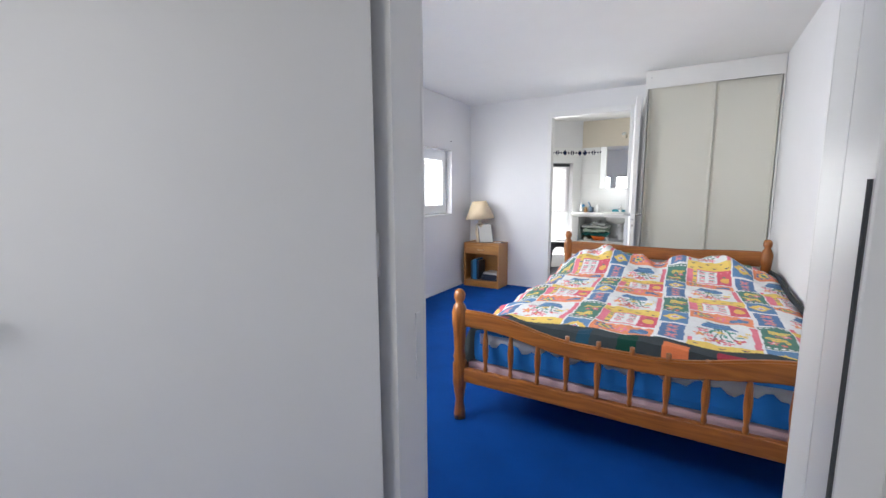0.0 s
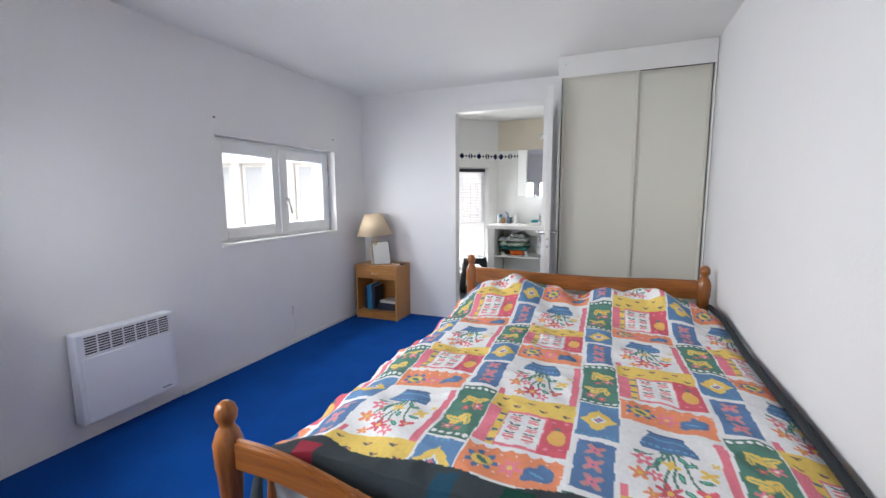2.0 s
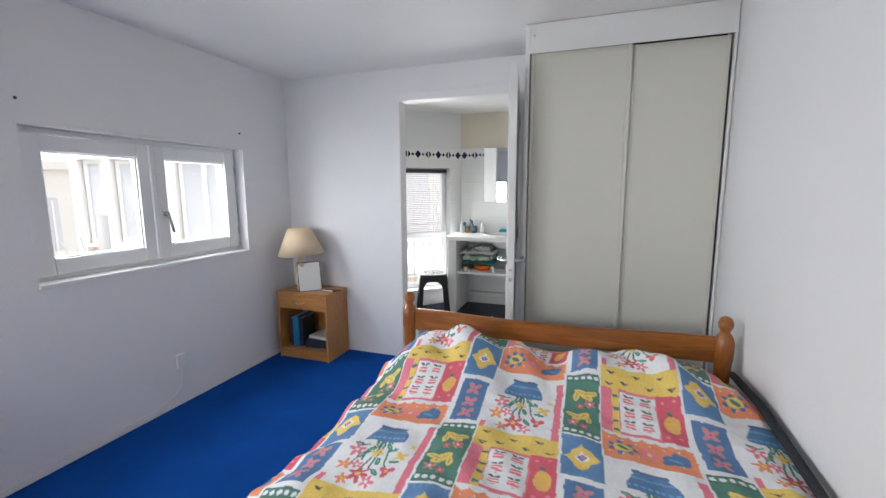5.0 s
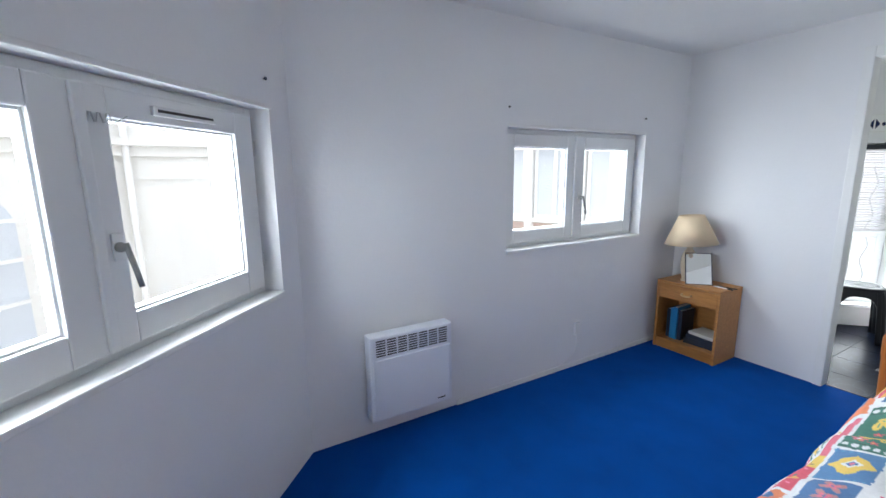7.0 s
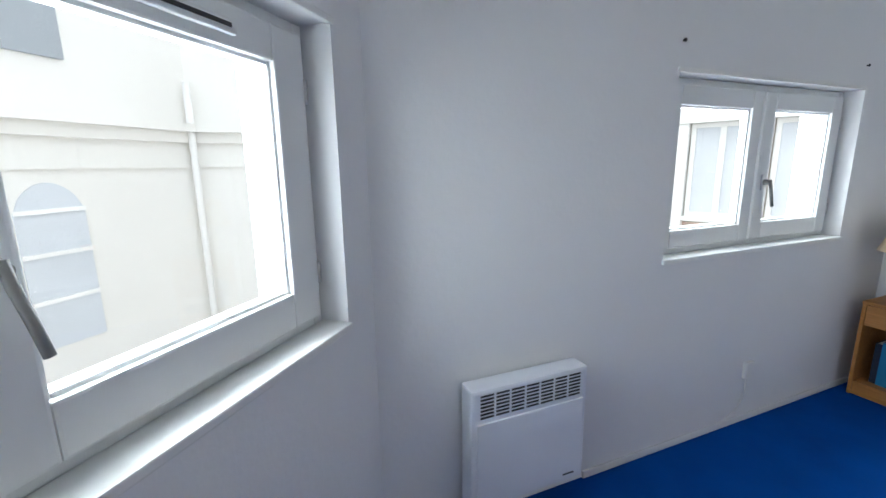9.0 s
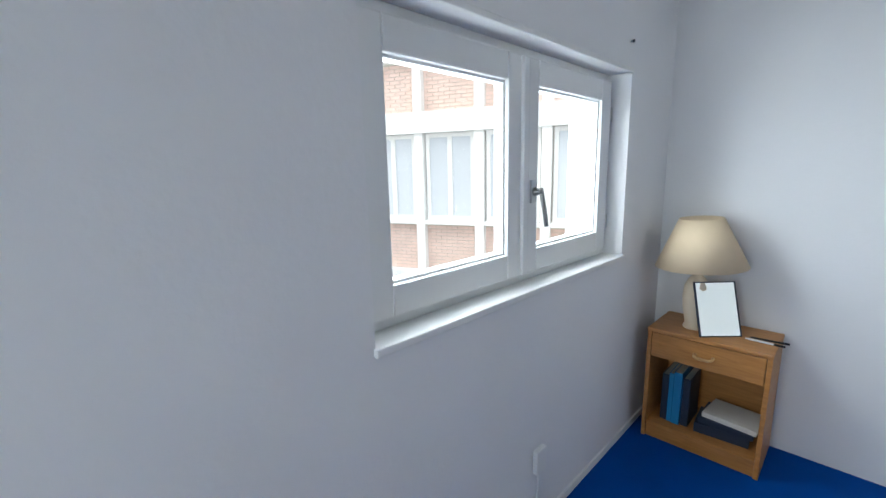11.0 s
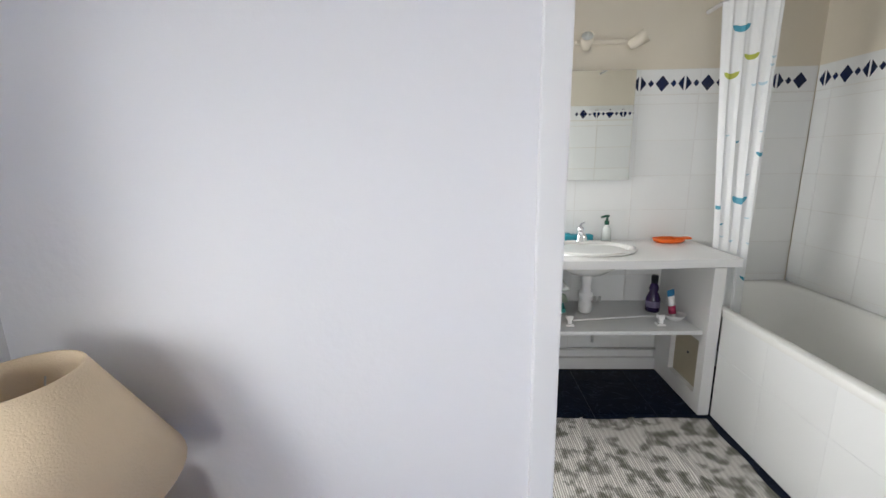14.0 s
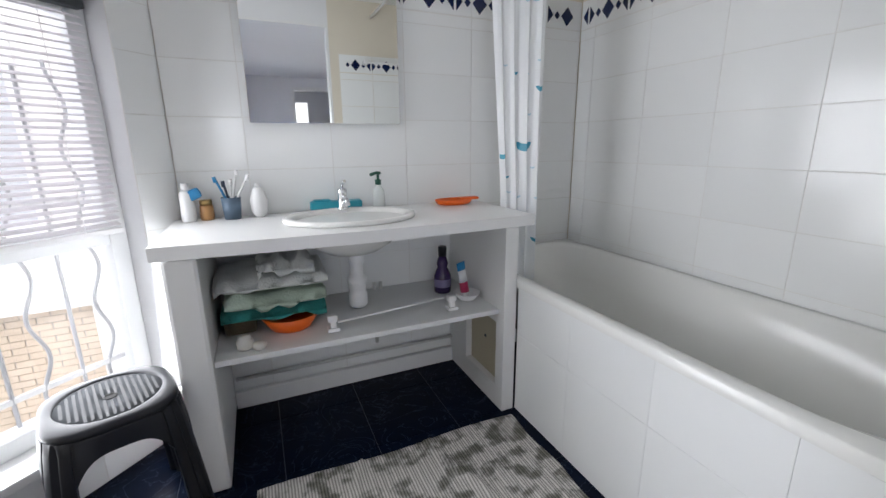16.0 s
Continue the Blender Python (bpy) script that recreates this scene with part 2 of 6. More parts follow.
def tube(bm, pts, r, n=8):
    """A round bar along points."""
    pts = [Vector(p) for p in pts]
    rings = []
    for i, p in enumerate(pts):
        d = (pts[min(i + 1, len(pts) - 1)] - pts[max(i - 1, 0)]).normalized()
        a = d.orthogonal().normalized() if not rings else (side - d * side.dot(d)).normalized()
        side = a
        b = d.cross(a)
        rings.append([bm.verts.new(p + r * (math.cos(k * math.tau / n) * a + math.sin(k * math.tau / n) * b)) for k in range(n)])
    for u, v in zip(rings, rings[1:]):
        for k in range(n):
            f = bm.faces.new((u[k], u[(k + 1) % n], v[(k + 1) % n], v[k]))
            f.smooth = True
    bm.faces.new(rings[0][::-1])
    bm.faces.new(rings[-1])


def prism(bm, outline, y0, y1, m=None):
    """Extrudes an (x, z) outline from y0 to y1."""
    a = [bm.verts.new((x, y0, z)) for x, z in outline]
    b = [bm.verts.new((x, y1, z)) for x, z in outline]
    n = len(a)
    bm.faces.new(a)
    bm.faces.new(b[::-1])
    for i in range(n):
        bm.faces.new((a[i], b[i], b[(i + 1) % n], a[(i + 1) % n]))
    if m is not None:
        bmesh.ops.transform(bm, matrix=m, verts=a + b)


def mesh_of(name, bm, material):
    bmesh.ops.recalc_face_normals(bm, faces=bm.faces)
    me = bpy.data.meshes.new(name)
    bm.to_mesh(me)
    bm.free()
    for m in material if isinstance(material, (list, tuple)) else (material,):
        me.materials.append(m)
    return me


def part(name, bm, material, parent=None, label=""):
    ob = new(name, mesh_of(name, bm, material))
    ob.parent = parent
    return tagged(ob, label)


def thing(name, at, label, category, group="", rz=0.0):
    ob = new(name)
    ob.matrix_world = pose(*at, 0, 0, rz)
    ob.empty_display_size = 0.1
    return tagged(ob, label, category, group)


def solo(name, bm, material, label, category, kind="", group=""):
    return tagged(part(name, bm, material), label, category, group, kind)


def along(a, d, n):
    """A frame whose x runs along d, y against the normal n (out of the room), z up, from a."""
    m = Matrix((d, -n, Vector((0, 0, 1)))).transposed().to_4x4()
    m.translation = a
    return m


def wall(name, a, d, n, length, height, thick, holes=(), material=None, label="white painted plaster wall", z0=0.0):
    """A wall from a along d, with n into the room and its thickness away from it. Holes: s0, s1, z0, z1."""
    bm = bmesh.new()
    ss = sorted({0, length, *[h[0] for h in holes], *[h[1] for h in holes]})
    zs = sorted({z0, height, *[h[2] for h in holes], *[h[3] for h in holes]})
    key = {}

    def v(i, j, k):
        if (i, j, k) not in key:
            key[i, j, k] = bm.verts.new((ss[i], thick * k, zs[j]))
        return key[i, j, k]

    def solid(i, j):
        if not (0 <= i < len(ss) - 1 and 0 <= j < len(zs) - 1):
            return False
        cs, cz = (ss[i] + ss[i + 1]) / 2, (zs[j] + zs[j + 1]) / 2
        return not any(h[0] < cs < h[1] and h[2] < cz < h[3] for h in holes)

    for i in range(len(ss) - 1):
        for j in range(len(zs) - 1):
            if not solid(i, j):
                continue
            for k in (0, 1):
                bm.faces.new((v(i, j, k), v(i + 1, j, k), v(i + 1, j + 1, k), v(i, j + 1, k)))
            for di, dj, p, q in ((-1, 0, (i, j), (i, j + 1)), (1, 0, (i + 1, j), (i + 1, j + 1)), (0, -1, (i, j), (i + 1, j)), (0, 1, (i, j + 1), (i + 1, j + 1))):
                if not solid(i + di, j + dj):
                    bm.faces.new((v(*p, 0), v(*q, 0), v(*q, 1), v(*p, 1)))
    ob = solo(name, bm, material or M_WALL, label, "wall", "structure")
    ob.matrix_world = along(a, d, n)
    return ob


V = Vector
CEIL, BCEIL = 2.28, 2.25
YB, YM, XW, XR = 4.476, 6.34, -1.805, 1.30      # bedroom end wall, bathroom end wall, window wall, bed-side wall
XBR = 1.125                                     # bathroom side wall
YF = 0.285                                      # wall with the entrance

# ---- structure ----
W2 = (0.0 + (2.669 - 1.434), 3.977 - 1.434, 0.92, 1.675)
wall_window_two = wall("wall_west", V((XW, 1.434, 0)), V((0, 1, 0)), V((1, 0, 0)), YB - 1.434 + 0.1, 2.4, 0.27, [W2])
W1 = (0.15, 1.60, 0.90, 1.675)
wall_window_one = wall("wall_southwest", W1A, W1D, W1N, 1.70, 2.4, 0.30, [W1])
BD0, BD1 = -0.758, 0.105                          # bathroom door opening
wall_end = wall("wall_north", V((XW, YB, 0)), V((1, 0, 0)), V((0, -1, 0)), XR - XW, 2.4, 0.09, [(BD0 - XW, BD1 - XW, 0, 2.05)])
wall_side = wall("wall_east", V((XR, YF, 0)), V((0, 1, 0)), V((-1, 0, 0)), YB - YF, 2.4, 0.12)
ED0, ED1 = 0.205, 0.88                          # entrance opening
wall_front = wall("wall_south", V((-0.6, YF, 0)), V((1, 0, 0)), V((0, 1, 0)), XR + 0.6 + 0.12, 2.4, 0.095, [(ED0 + 0.6, ED1 + 0.6, 0, 2.08)])
# hall behind the entrance
wall("wall_hall_west", V((-0.6, -1.6, 0)), V((0, 1, 0)), V((1, 0, 0)), 1.79, 2.4, 0.1)
wall("wall_hall_east", V((1.15, -1.6, 0)), V((0, 1, 0)), V((-1, 0, 0)), 1.79, 2.4, 0.1)
# the opening in this unseen end wall is made up, to let the fill in
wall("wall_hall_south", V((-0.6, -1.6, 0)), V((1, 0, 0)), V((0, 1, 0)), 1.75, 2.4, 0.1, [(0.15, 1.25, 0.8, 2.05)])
# bathroom shell
wall_vanity = wall("wall_bath_north", V((-0.82, YM, 0)), V((1, 0, 0)), V((0, -1, 0)), XBR + 0.82 + 0.1, 2.4, 0.12, material=M_CREAM, label="cream painted wall tiled white below a frieze")
wall_tub = wall("wall_bath_east", V((XBR, YB + 0.09, 0)), V((0, 1, 0)), V((-1, 0, 0)), YM - YB - 0.09, 2.4, 0.12, material=M_CREAM, label="cream painted wall tiled white beside the bath")
W3 = (0.15, 0.98, 0.2, 1.62)
wall_bath_window = wall("wall_bath_northwest", W3A, W3D, W3N, 1.2, 2.4, 0.3, [W3], material=M_WALL, label="angled white wall with a tall window")
wall("wall_bath_west", V((-1.62, YB + 0.09, 0)), V((0, 1, 0)), V((1, 0, 0)), 1.02, 2.4, 0.2, material=M_CREAM, label="cream painted bathroom wall")


def slab(name, outline, z0, z1, material, label, category):
    bm = bmesh.new()
    a = [bm.verts.new((x, y, z0)) for x, y in outline]
    b = [bm.verts.new((x, y, z1)) for x, y in outline]
    bm.faces.new(a[::-1])
    bm.faces.new(b)
    n = len(a)
    for i in range(n):
        bm.faces.new((a[i], a[(i + 1) % n], b[(i + 1) % n], b[i]))
    return solo(name, bm, material, label, category, "structure")


floor = slab("floor", [(XW - 0.1, YB + 0.045), (XW - 0.1, 1.39), (-0.5, 0.24), (-0.5, 0.2), (XR + 0.05, 0.2), (XR + 0.05, YB + 0.045)], -0.12, 0.0, M_CARPET, "deep blue fitted carpet with short pile", "floor")
slab("floor_hall", [(-0.65, -1.65), (1.2, -1.65), (1.2, 0.2), (-0.65, 0.2)], -0.12, 0.0, M_CARPET, "deep blue fitted carpet in the hall", "floor")
floor_bath = slab("floor_bath", [(-1.7, YB + 0.045), (XBR + 0.1, YB + 0.045), (XBR + 0.1, YM + 0.1), (-0.8, YM + 0.1), (-1.7, 5.5)], -0.12, -0.003, M_NGROUT, "dark grout bed under navy floor tiles", "floor")
slab("ceiling", [(XW - 0.3, YB + 0.05), (XW - 0.3, 1.3), (-0.7, 0.19), (XR + 0.1, 0.19), (XR + 0.1, YB + 0.05)], CEIL, CEIL + 0.2, M_CEIL, "flat white painted ceiling", "ceiling")
slab("ceiling_hall", [(-0.7, -1.7), (1.25, -1.7), (1.25, 0.19), (-0.7, 0.19)], CEIL, CEIL + 0.2, M_CEIL, "flat white hall ceiling", "ceiling")
slab("ceiling_bath", [(-1.8, YB + 0.05), (XBR + 0.1, YB + 0.05), (XBR + 0.1, YM + 0.1), (-0.9, YM + 0.1), (-1.8, 5.6)], BCEIL, BCEIL + 0.2, M_CEIL, "flat white bathroom ceiling", "ceiling")


# ---- windows ----
def pane_frame(bm, s0, s1, z0, z1, w, y0, y1, bevel=0.006):
    """A rectangular frame with members w wide."""
    box(bm, s0, s0 + w, y0, y1, z0, z1, bevel=bevel)
    box(bm, s1 - w, s1, y0, y1, z0, z1, bevel=bevel)
    box(bm, s0 + w, s1 - w, y0, y1, z0, z0 + w, bevel=bevel)
    box(bm, s0 + w, s1 - w, y0, y1, z1 - w, z1, bevel=bevel)


def casement_window(name, a, d, n, hole, depth, vents, label):
    """A two-leaf casement set back in its opening."""
    root = new(name)
    tagged(root, label, "window", kind="structure")
    root.matrix_world = along(a, d, n)
    s0, s1, z0, z1 = hole
    mid = (s0 + s1) / 2
    sg = -1 if d.y < 0 else 1                 # which way the lever's side lies along d
    bm = bmesh.new()
    pane_frame(bm, s0 + 0.001, s1 - 0.001, z0 + 0.001, z1 - 0.001, 0.035, depth, depth + 0.06)
    part("window_frame", bm, M_PVC, root)
    for k, (p, q) in enumerate(((s0 + 0.028, mid - 0.002), (mid + 0.002, s1 - 0.028))):
        bm = bmesh.new()
        wl, wr, wb = (0.082, 0.082, 0.082) if not vents else (0.104, 0.082, 0.092)
        for a0, a1, c0, c1 in ((p, p + wl, z0 + 0.03, z1 - 0.03), (q - wr, q, z0 + 0.03, z1 - 0.03), (p + wl, q - wr, z0 + 0.03, z0 + 0.03 + wb), (p + wl, q - wr, z1 - 0.112, z1 - 0.03)):
            box(bm, a0, a1, depth - 0.018, depth + 0.035, c0, c1, bevel=0.006)
        pane_frame(bm, p + wl - 0.004, q - wr + 0.004, z0 + 0.026 + wb, z1 - 0.108, 0.012, depth - 0.004, depth + 0.03, 0.003)
        sash = part("sash", bm, M_PVC, root, "white painted casement sash")
        bm = bmesh.new()
        box(bm, p + wl + 0.004, q - wr - 0.004, depth + 0.01, depth + 0.014, z0 + 0.034 + wb, z1 - 0.116)
        g = part("pane", bm, M_GLASS, sash, "clear glass pane")
        g.visible_shadow = False
        for zz in (z0 + 0.12, z1 - 0.19):
            bm = bmesh.new()
            sh = s0 + 0.02 if k == 0 else s1 - 0.02
            lathe(bm, [(0.007, 0), (0.008, 0.01), (0.008, 0.05), (0.006, 0.06)], (sh, depth - 0.012, zz), 10)
            part("hinge", bm, M_STEEL, sash)
        if vents:
            bm = bmesh.new()
            c = (p + q) / 2
            box(bm, c - 0.13, c + 0.13, depth - 0.03, depth - 0.016, z1 - 0.09, z1 - 0.062, bevel=0.004)
            part("vent_cover", bm, M_PVC, sash)
            bm = bmesh.new()
            box(bm, c - 0.115, c + 0.115, depth - 0.0325, depth - 0.029, z1 - 0.079, z1 - 0.071)
            part("vent_slot", bm, M_SLOT, sash)
    # overlap strip and lever
    bm = bmesh.new()
    box(bm, mid - 0.018, mid + 0.014, depth - 0.03, depth - 0.015, z0 + 0.035, z1 - 0.035, bevel=0.005)
    part("meeting_strip", bm, M_PVC, root)
    bm = bmesh.new()
    box(bm, mid + sg * 0.0165 - 0.002, mid + sg * 0.0165 + 0.002, depth - 0.0195, depth - 0.0178, z0 + 0.04, z1 - 0.04)
    part("seam", bm, M_GREY, root, "dark seam between the sashes")
    hs = mid + sg * 0.052
    zc = (z0 + z1) / 2 - 0.07
    bm = bmesh.new()
    box(bm, hs - 0.015, hs + 0.015, depth - 0.026, depth - 0.0175, zc - 0.038, zc + 0.038, bevel=0.003)
    part("handle_plate", bm, M_PVC, root)
    if vents:
        bm = bmesh.new()
        zh = z1 - 0.115
        tube(bm, [(hs - sg * (0.03 - 0.006 * i), depth - 0.022, zh + (0.012 if i % 4 in (1, 2) else -0.012)) for i in range(13)] + [(hs + sg * 0.085, depth - 0.022, zh + 0.012)], 0.002, 6)
        part("stay_hook", bm, M_STEEL, root, "bent wire stay hook")
    bm = bmesh.new()
    lathe(bm, [(0.014, 0), (0.015, 0.006), (0.012, 0.014), (0.009, 0.022), (0.009, 0.03)], (0, 0, 0), 14, Matrix.Translation((hs, depth - 0.026, zc)) @ pose(0, 0, 0, 90))
    tube(bm, [(hs, depth - 0.05, zc + 0.012), (hs + sg * 0.002, depth - 0.056, zc - 0.02), (hs + sg * 0.012, depth - 0.06, zc - 0.07), (hs + sg * 0.02, depth - 0.062, zc - 0.115)], 0.0075)
    part("handle", bm, M_LEVER, root, "worn grey metal lever handle")
    bm = bmesh.new()
    box(bm, s0 - 0.004, s1 + 0.004, -0.012, depth, z0 - 0.016, z0 + 0.006, bevel=0.005)
    part("window_sill", bm, M_GLOSS, root, "white gloss painted sill")
    bm = bmesh.new()
    box(bm, s0 - 0.01, s1 + 0.01, -0.006, 0.012, z1 - 0.004, z1 + 0.014, bevel=0.004)
    part("head_trim", bm, M_GLOSS, root)
    return root


casement_window("window_1", W1A, W1D, W1N, W1, 0.085, True, "white two-leaf casement window with trickle vents")
casement_window("window_2", V((XW, 1.434, 0)), V((0, 1, 0)), V((1, 0, 0)), W2, 0.085, False, "white two-leaf casement window with lever handle")


def tall_window():
    """The bathroom's tall window with its rail, blind and grille."""
    root = tagged(new("window_3"), "tall white bathroom window with low sill", "window", kind="structure")
    root.matrix_world = along(W3A, W3D, W3N)
    s0, s1, z0, z1 = W3
    bm = bmesh.new()
    pane_frame(bm, s0 + 0.001, s1 - 0.001, z0 + 0.001, z1 - 0.001, 0.06, 0.10, 0.16)
    box(bm, s0 + 0.06, s1 - 0.06, 0.10, 0.16, 0.80, 0.87, bevel=0.006)
    part("window_frame", bm, M_PVC, root)
    for a, b in ((z0 + 0.06, 0.80), (0.87, z1 - 0.06)):
        bm = bmesh.new()
        box(bm, s0 + 0.06, s1 - 0.06, 0.13, 0.134, a, b)
        part("pane", bm, M_GLASS, root).visible_shadow = False
    bm = bmesh.new()
    box(bm, s0 - 0.02, s1 + 0.02, -0.03, 0.10, z0 - 0.03, z0 + 0.004, bevel=0.006)
    part("window_sill", bm, M_GLOSS, root)
    blind = thing("venetian_blind", (0, 0, 0), "white venetian blind half lowered over the window", "blind")
    blind.matrix_world = along(W3A, W3D, W3N)
    bm = bmesh.new()
    box(bm, s0 + 0.03, s1 - 0.03, 0.045, 0.085, z1 - 0.05, z1 - 0.012, bevel=0.003)
    part("headrail", bm, M_GREY, blind, "grey metal headrail")
    bm = bmesh.new()
    box(bm, s0 + 0.04, s1 - 0.04, 0.045, 0.075, 0.845, 0.865, bevel=0.004)
    part("bottom_rail", bm, M_WHITEP, blind)
    bm = bmesh.new()
    box(bm, s0 + 0.042, s1 - 0.042, -0.0125, 0.0125, -0.0006, 0.0006)
    slat = mesh_of("slat", bm, M_SLAT)
    k = 0
    z = 0.878
    while z < z1 - 0.06:
        ob = new("slat", slat)
        ob.parent = blind
        ob.matrix_basis = pose(0, 0.06, z, 24 + 5 * math.sin(k * 2.1), 0, 0)
        z += 0.0215
        k += 1
    for s in (s0 + 0.16, s1 - 0.16):
        bm = bmesh.new()
        tube(bm, [(s, 0.046, z1 - 0.04), (s, 0.046, 0.86)], 0.0012, 5)
        part("cord", bm, M_WHITEP, blind)
    grille = thing("window_grille", (0, 0, 0), "white wrought iron grille with wavy bars outside", "grille")
    grille.matrix_world = along(W3A, W3D, W3N)
    for zz in (0.3, 0.95):
        bm = bmesh.new()
        box(bm, s0 - 0.02, s1 + 0.02, 0.25, 0.262, zz, zz + 0.02)
        part("rail", bm, M_PILA, grille)
    for i in range(8):
        s = s0 + 0.05 + i * 0.105
        bm = bmesh.new()
        if i % 2:
            tube(bm, [(s, 0.256, 0.205 + 0.1 * j) for j in range(13)], 0.007, 6)
        else:
            tube(bm, [(s + 0.02 * math.sin(j * 0.55), 0.256, 0.205 + 0.025 * j) for j in range(50)], 0.007, 6)
        part("bar", bm, M_IRON, grille)


tall_window()


# ---- doors and casings ----
def casing(name, x0, x1, ztop, y, face, depth, label):
    """Door lining and architrave. face: -1 if the architrave's front looks towards -y."""
    root = tagged(new(name), label, "door frame", kind="structure")
    for a, b in ((x0 - 0.035, x0 + 0.014), (x1 - 0.014, x1 + 0.035)):
        bm = bmesh.new()
        box(bm, a, b, min(y, y + face * 0.014), max(y, y + face * 0.014), 0, ztop + 0.045, bevel=0.004)
        part("architrave", bm, M_GLOSS, root)
    bm = bmesh.new()
    box(bm, x0 + 0.0145, x1 - 0.0145, min(y, y + face * 0.014), max(y, y + face * 0.014), ztop - 0.014, ztop + 0.045, bevel=0.004)
    part("architrave", bm, M_GLOSS, root)
    for a, b in ((x0 + 0.001, x0 + 0.014), (x1 - 0.014, x1 - 0.001)):
        bm = bmesh.new()
        box(bm, a, b, min(y, y - face * depth), max(y, y - face * depth), 0, ztop - 0.015)
        part("jamb", bm, M_GLOSS, root)
    bm = bmesh.new()
    box(bm, x0 + 0.001, x1 - 0.001, min(y, y - face * depth), max(y, y - face * depth), ztop - 0.0145, ztop - 0.001)
    part("head", bm, M_GLOSS, root)
    return root


casing("door_frame_1", BD0, BD1, 2.05, YB, -1, 0.092, "white gloss painted bathroom door frame")
frame_in = casing("door_frame_2", ED0, ED1, 2.08, YF, 1, 0.097, "white gloss painted bedroom door frame")
bm = bmesh.new()
box(bm, ED0 + 0.0135, ED0 + 0.0165, YF - 0.03, YF - 0.012, 0.78, 0.93)
part("strike_plate", bm, M_PVC, frame_in)
bm = bmesh.new()
box(bm, ED1 - 0.014, ED1 + 0.05, YF - 0.20, YF - 0.0975, 0, 2.08, bevel=0.003)
part("door_stop", bm, M_GLOSS, frame_in)
bm = bmesh.new()
box(bm, ED1 - 0.0165, ED1 - 0.0135, YF - 0.196, YF - 0.188, 0.3, 1.2)
part("seal", bm, M_GREY, frame_in, "grey rubber door seal")
bm = bmesh.new()
box(bm, ED1 + 0.02, ED1 + 0.27, YF - 0.235, YF - 0.201, 0, 2.1, bevel=0.003)
part("architrave", bm, M_GLOSS, frame_in)


def lever(bm, m, flip):
    lathe(bm, [(0.02, 0), (0.022, 0.004), (0.012, 0.012), (0.009, 0.045)], (0, 0, 0), 14, m @ pose(0, 0, 0, 90, 0, 0))
    tube(bm, [m @ V((0, -0.045, 0)), m @ V((0.02 * flip, -0.05, 0)), m @ V((0.06 * flip, -0.05, 0.002)), m @ V((0.115 * flip, -0.047, 0))], 0.009)


def door_leaf(name, hinge, angle, width, height, label, sign=1):
    """A flush leaf; it runs from the hinge along its own x."""
    root = tagged(new(name), label, "door", kind="structure")
    root.matrix_world = pose(*hinge, 0, 0, angle)
    bm = bmesh.new()
    box(bm, 0, width, -0.019, 0.019, 0.008, height, bevel=0.002)
    part("leaf", bm, M_LEAFDOOR, root)
    for zz in (0.25, 1.02, 1.8):
        bm = bmesh.new()
        lathe(bm, [(0.007, 0), (0.008, 0.004), (0.008, 0.08), (0.006, 0.09)], (0, sign * 0.024, zz), 10)
        part("hinge", bm, M_GLOSS, root)
    for side in (1, -1):
        bm = bmesh.new()
        m = Matrix.Translation((width - 0.06, 0.019 * -side, 0.97)) @ pose(0, 0, 0, 0, 0, 0 if side == 1 else 180)
        lever(bm, m, -side)
        box(bm, width - 0.08, width - 0.04, -side * 0.019, -side * 0.0215, 0.87, 1.03, bevel=0.0008)
        part("door_handle", bm, M_STEEL, root, "brushed metal lever handle")
    for zz, h in ((0.92, 0.012), (0.86, 0.02)):
        bm = bmesh.new()
        box(bm, width - 0.0005, width + 0.0015, -0.009, 0.009, zz, zz + h)
        part("latch", bm, M_STEEL, root)
    bm = bmesh.new()
    box(bm, width - 0.0004, width + 0.0008, -0.011, 0.011, 0.80, 0.98)
    part("lock_plate", bm, M_WHITEP, root)
    return root


door_leaf("door_1", (0.15, YB - 0.035, 0), -82, 0.71, 2.03, "white painted bathroom door standing open")
door_leaf("door_2", (ED0 - 0.012, YF - 0.122, 0), 222, 0.80, 2.06, "white painted bedroom door opened into the hall", -1)


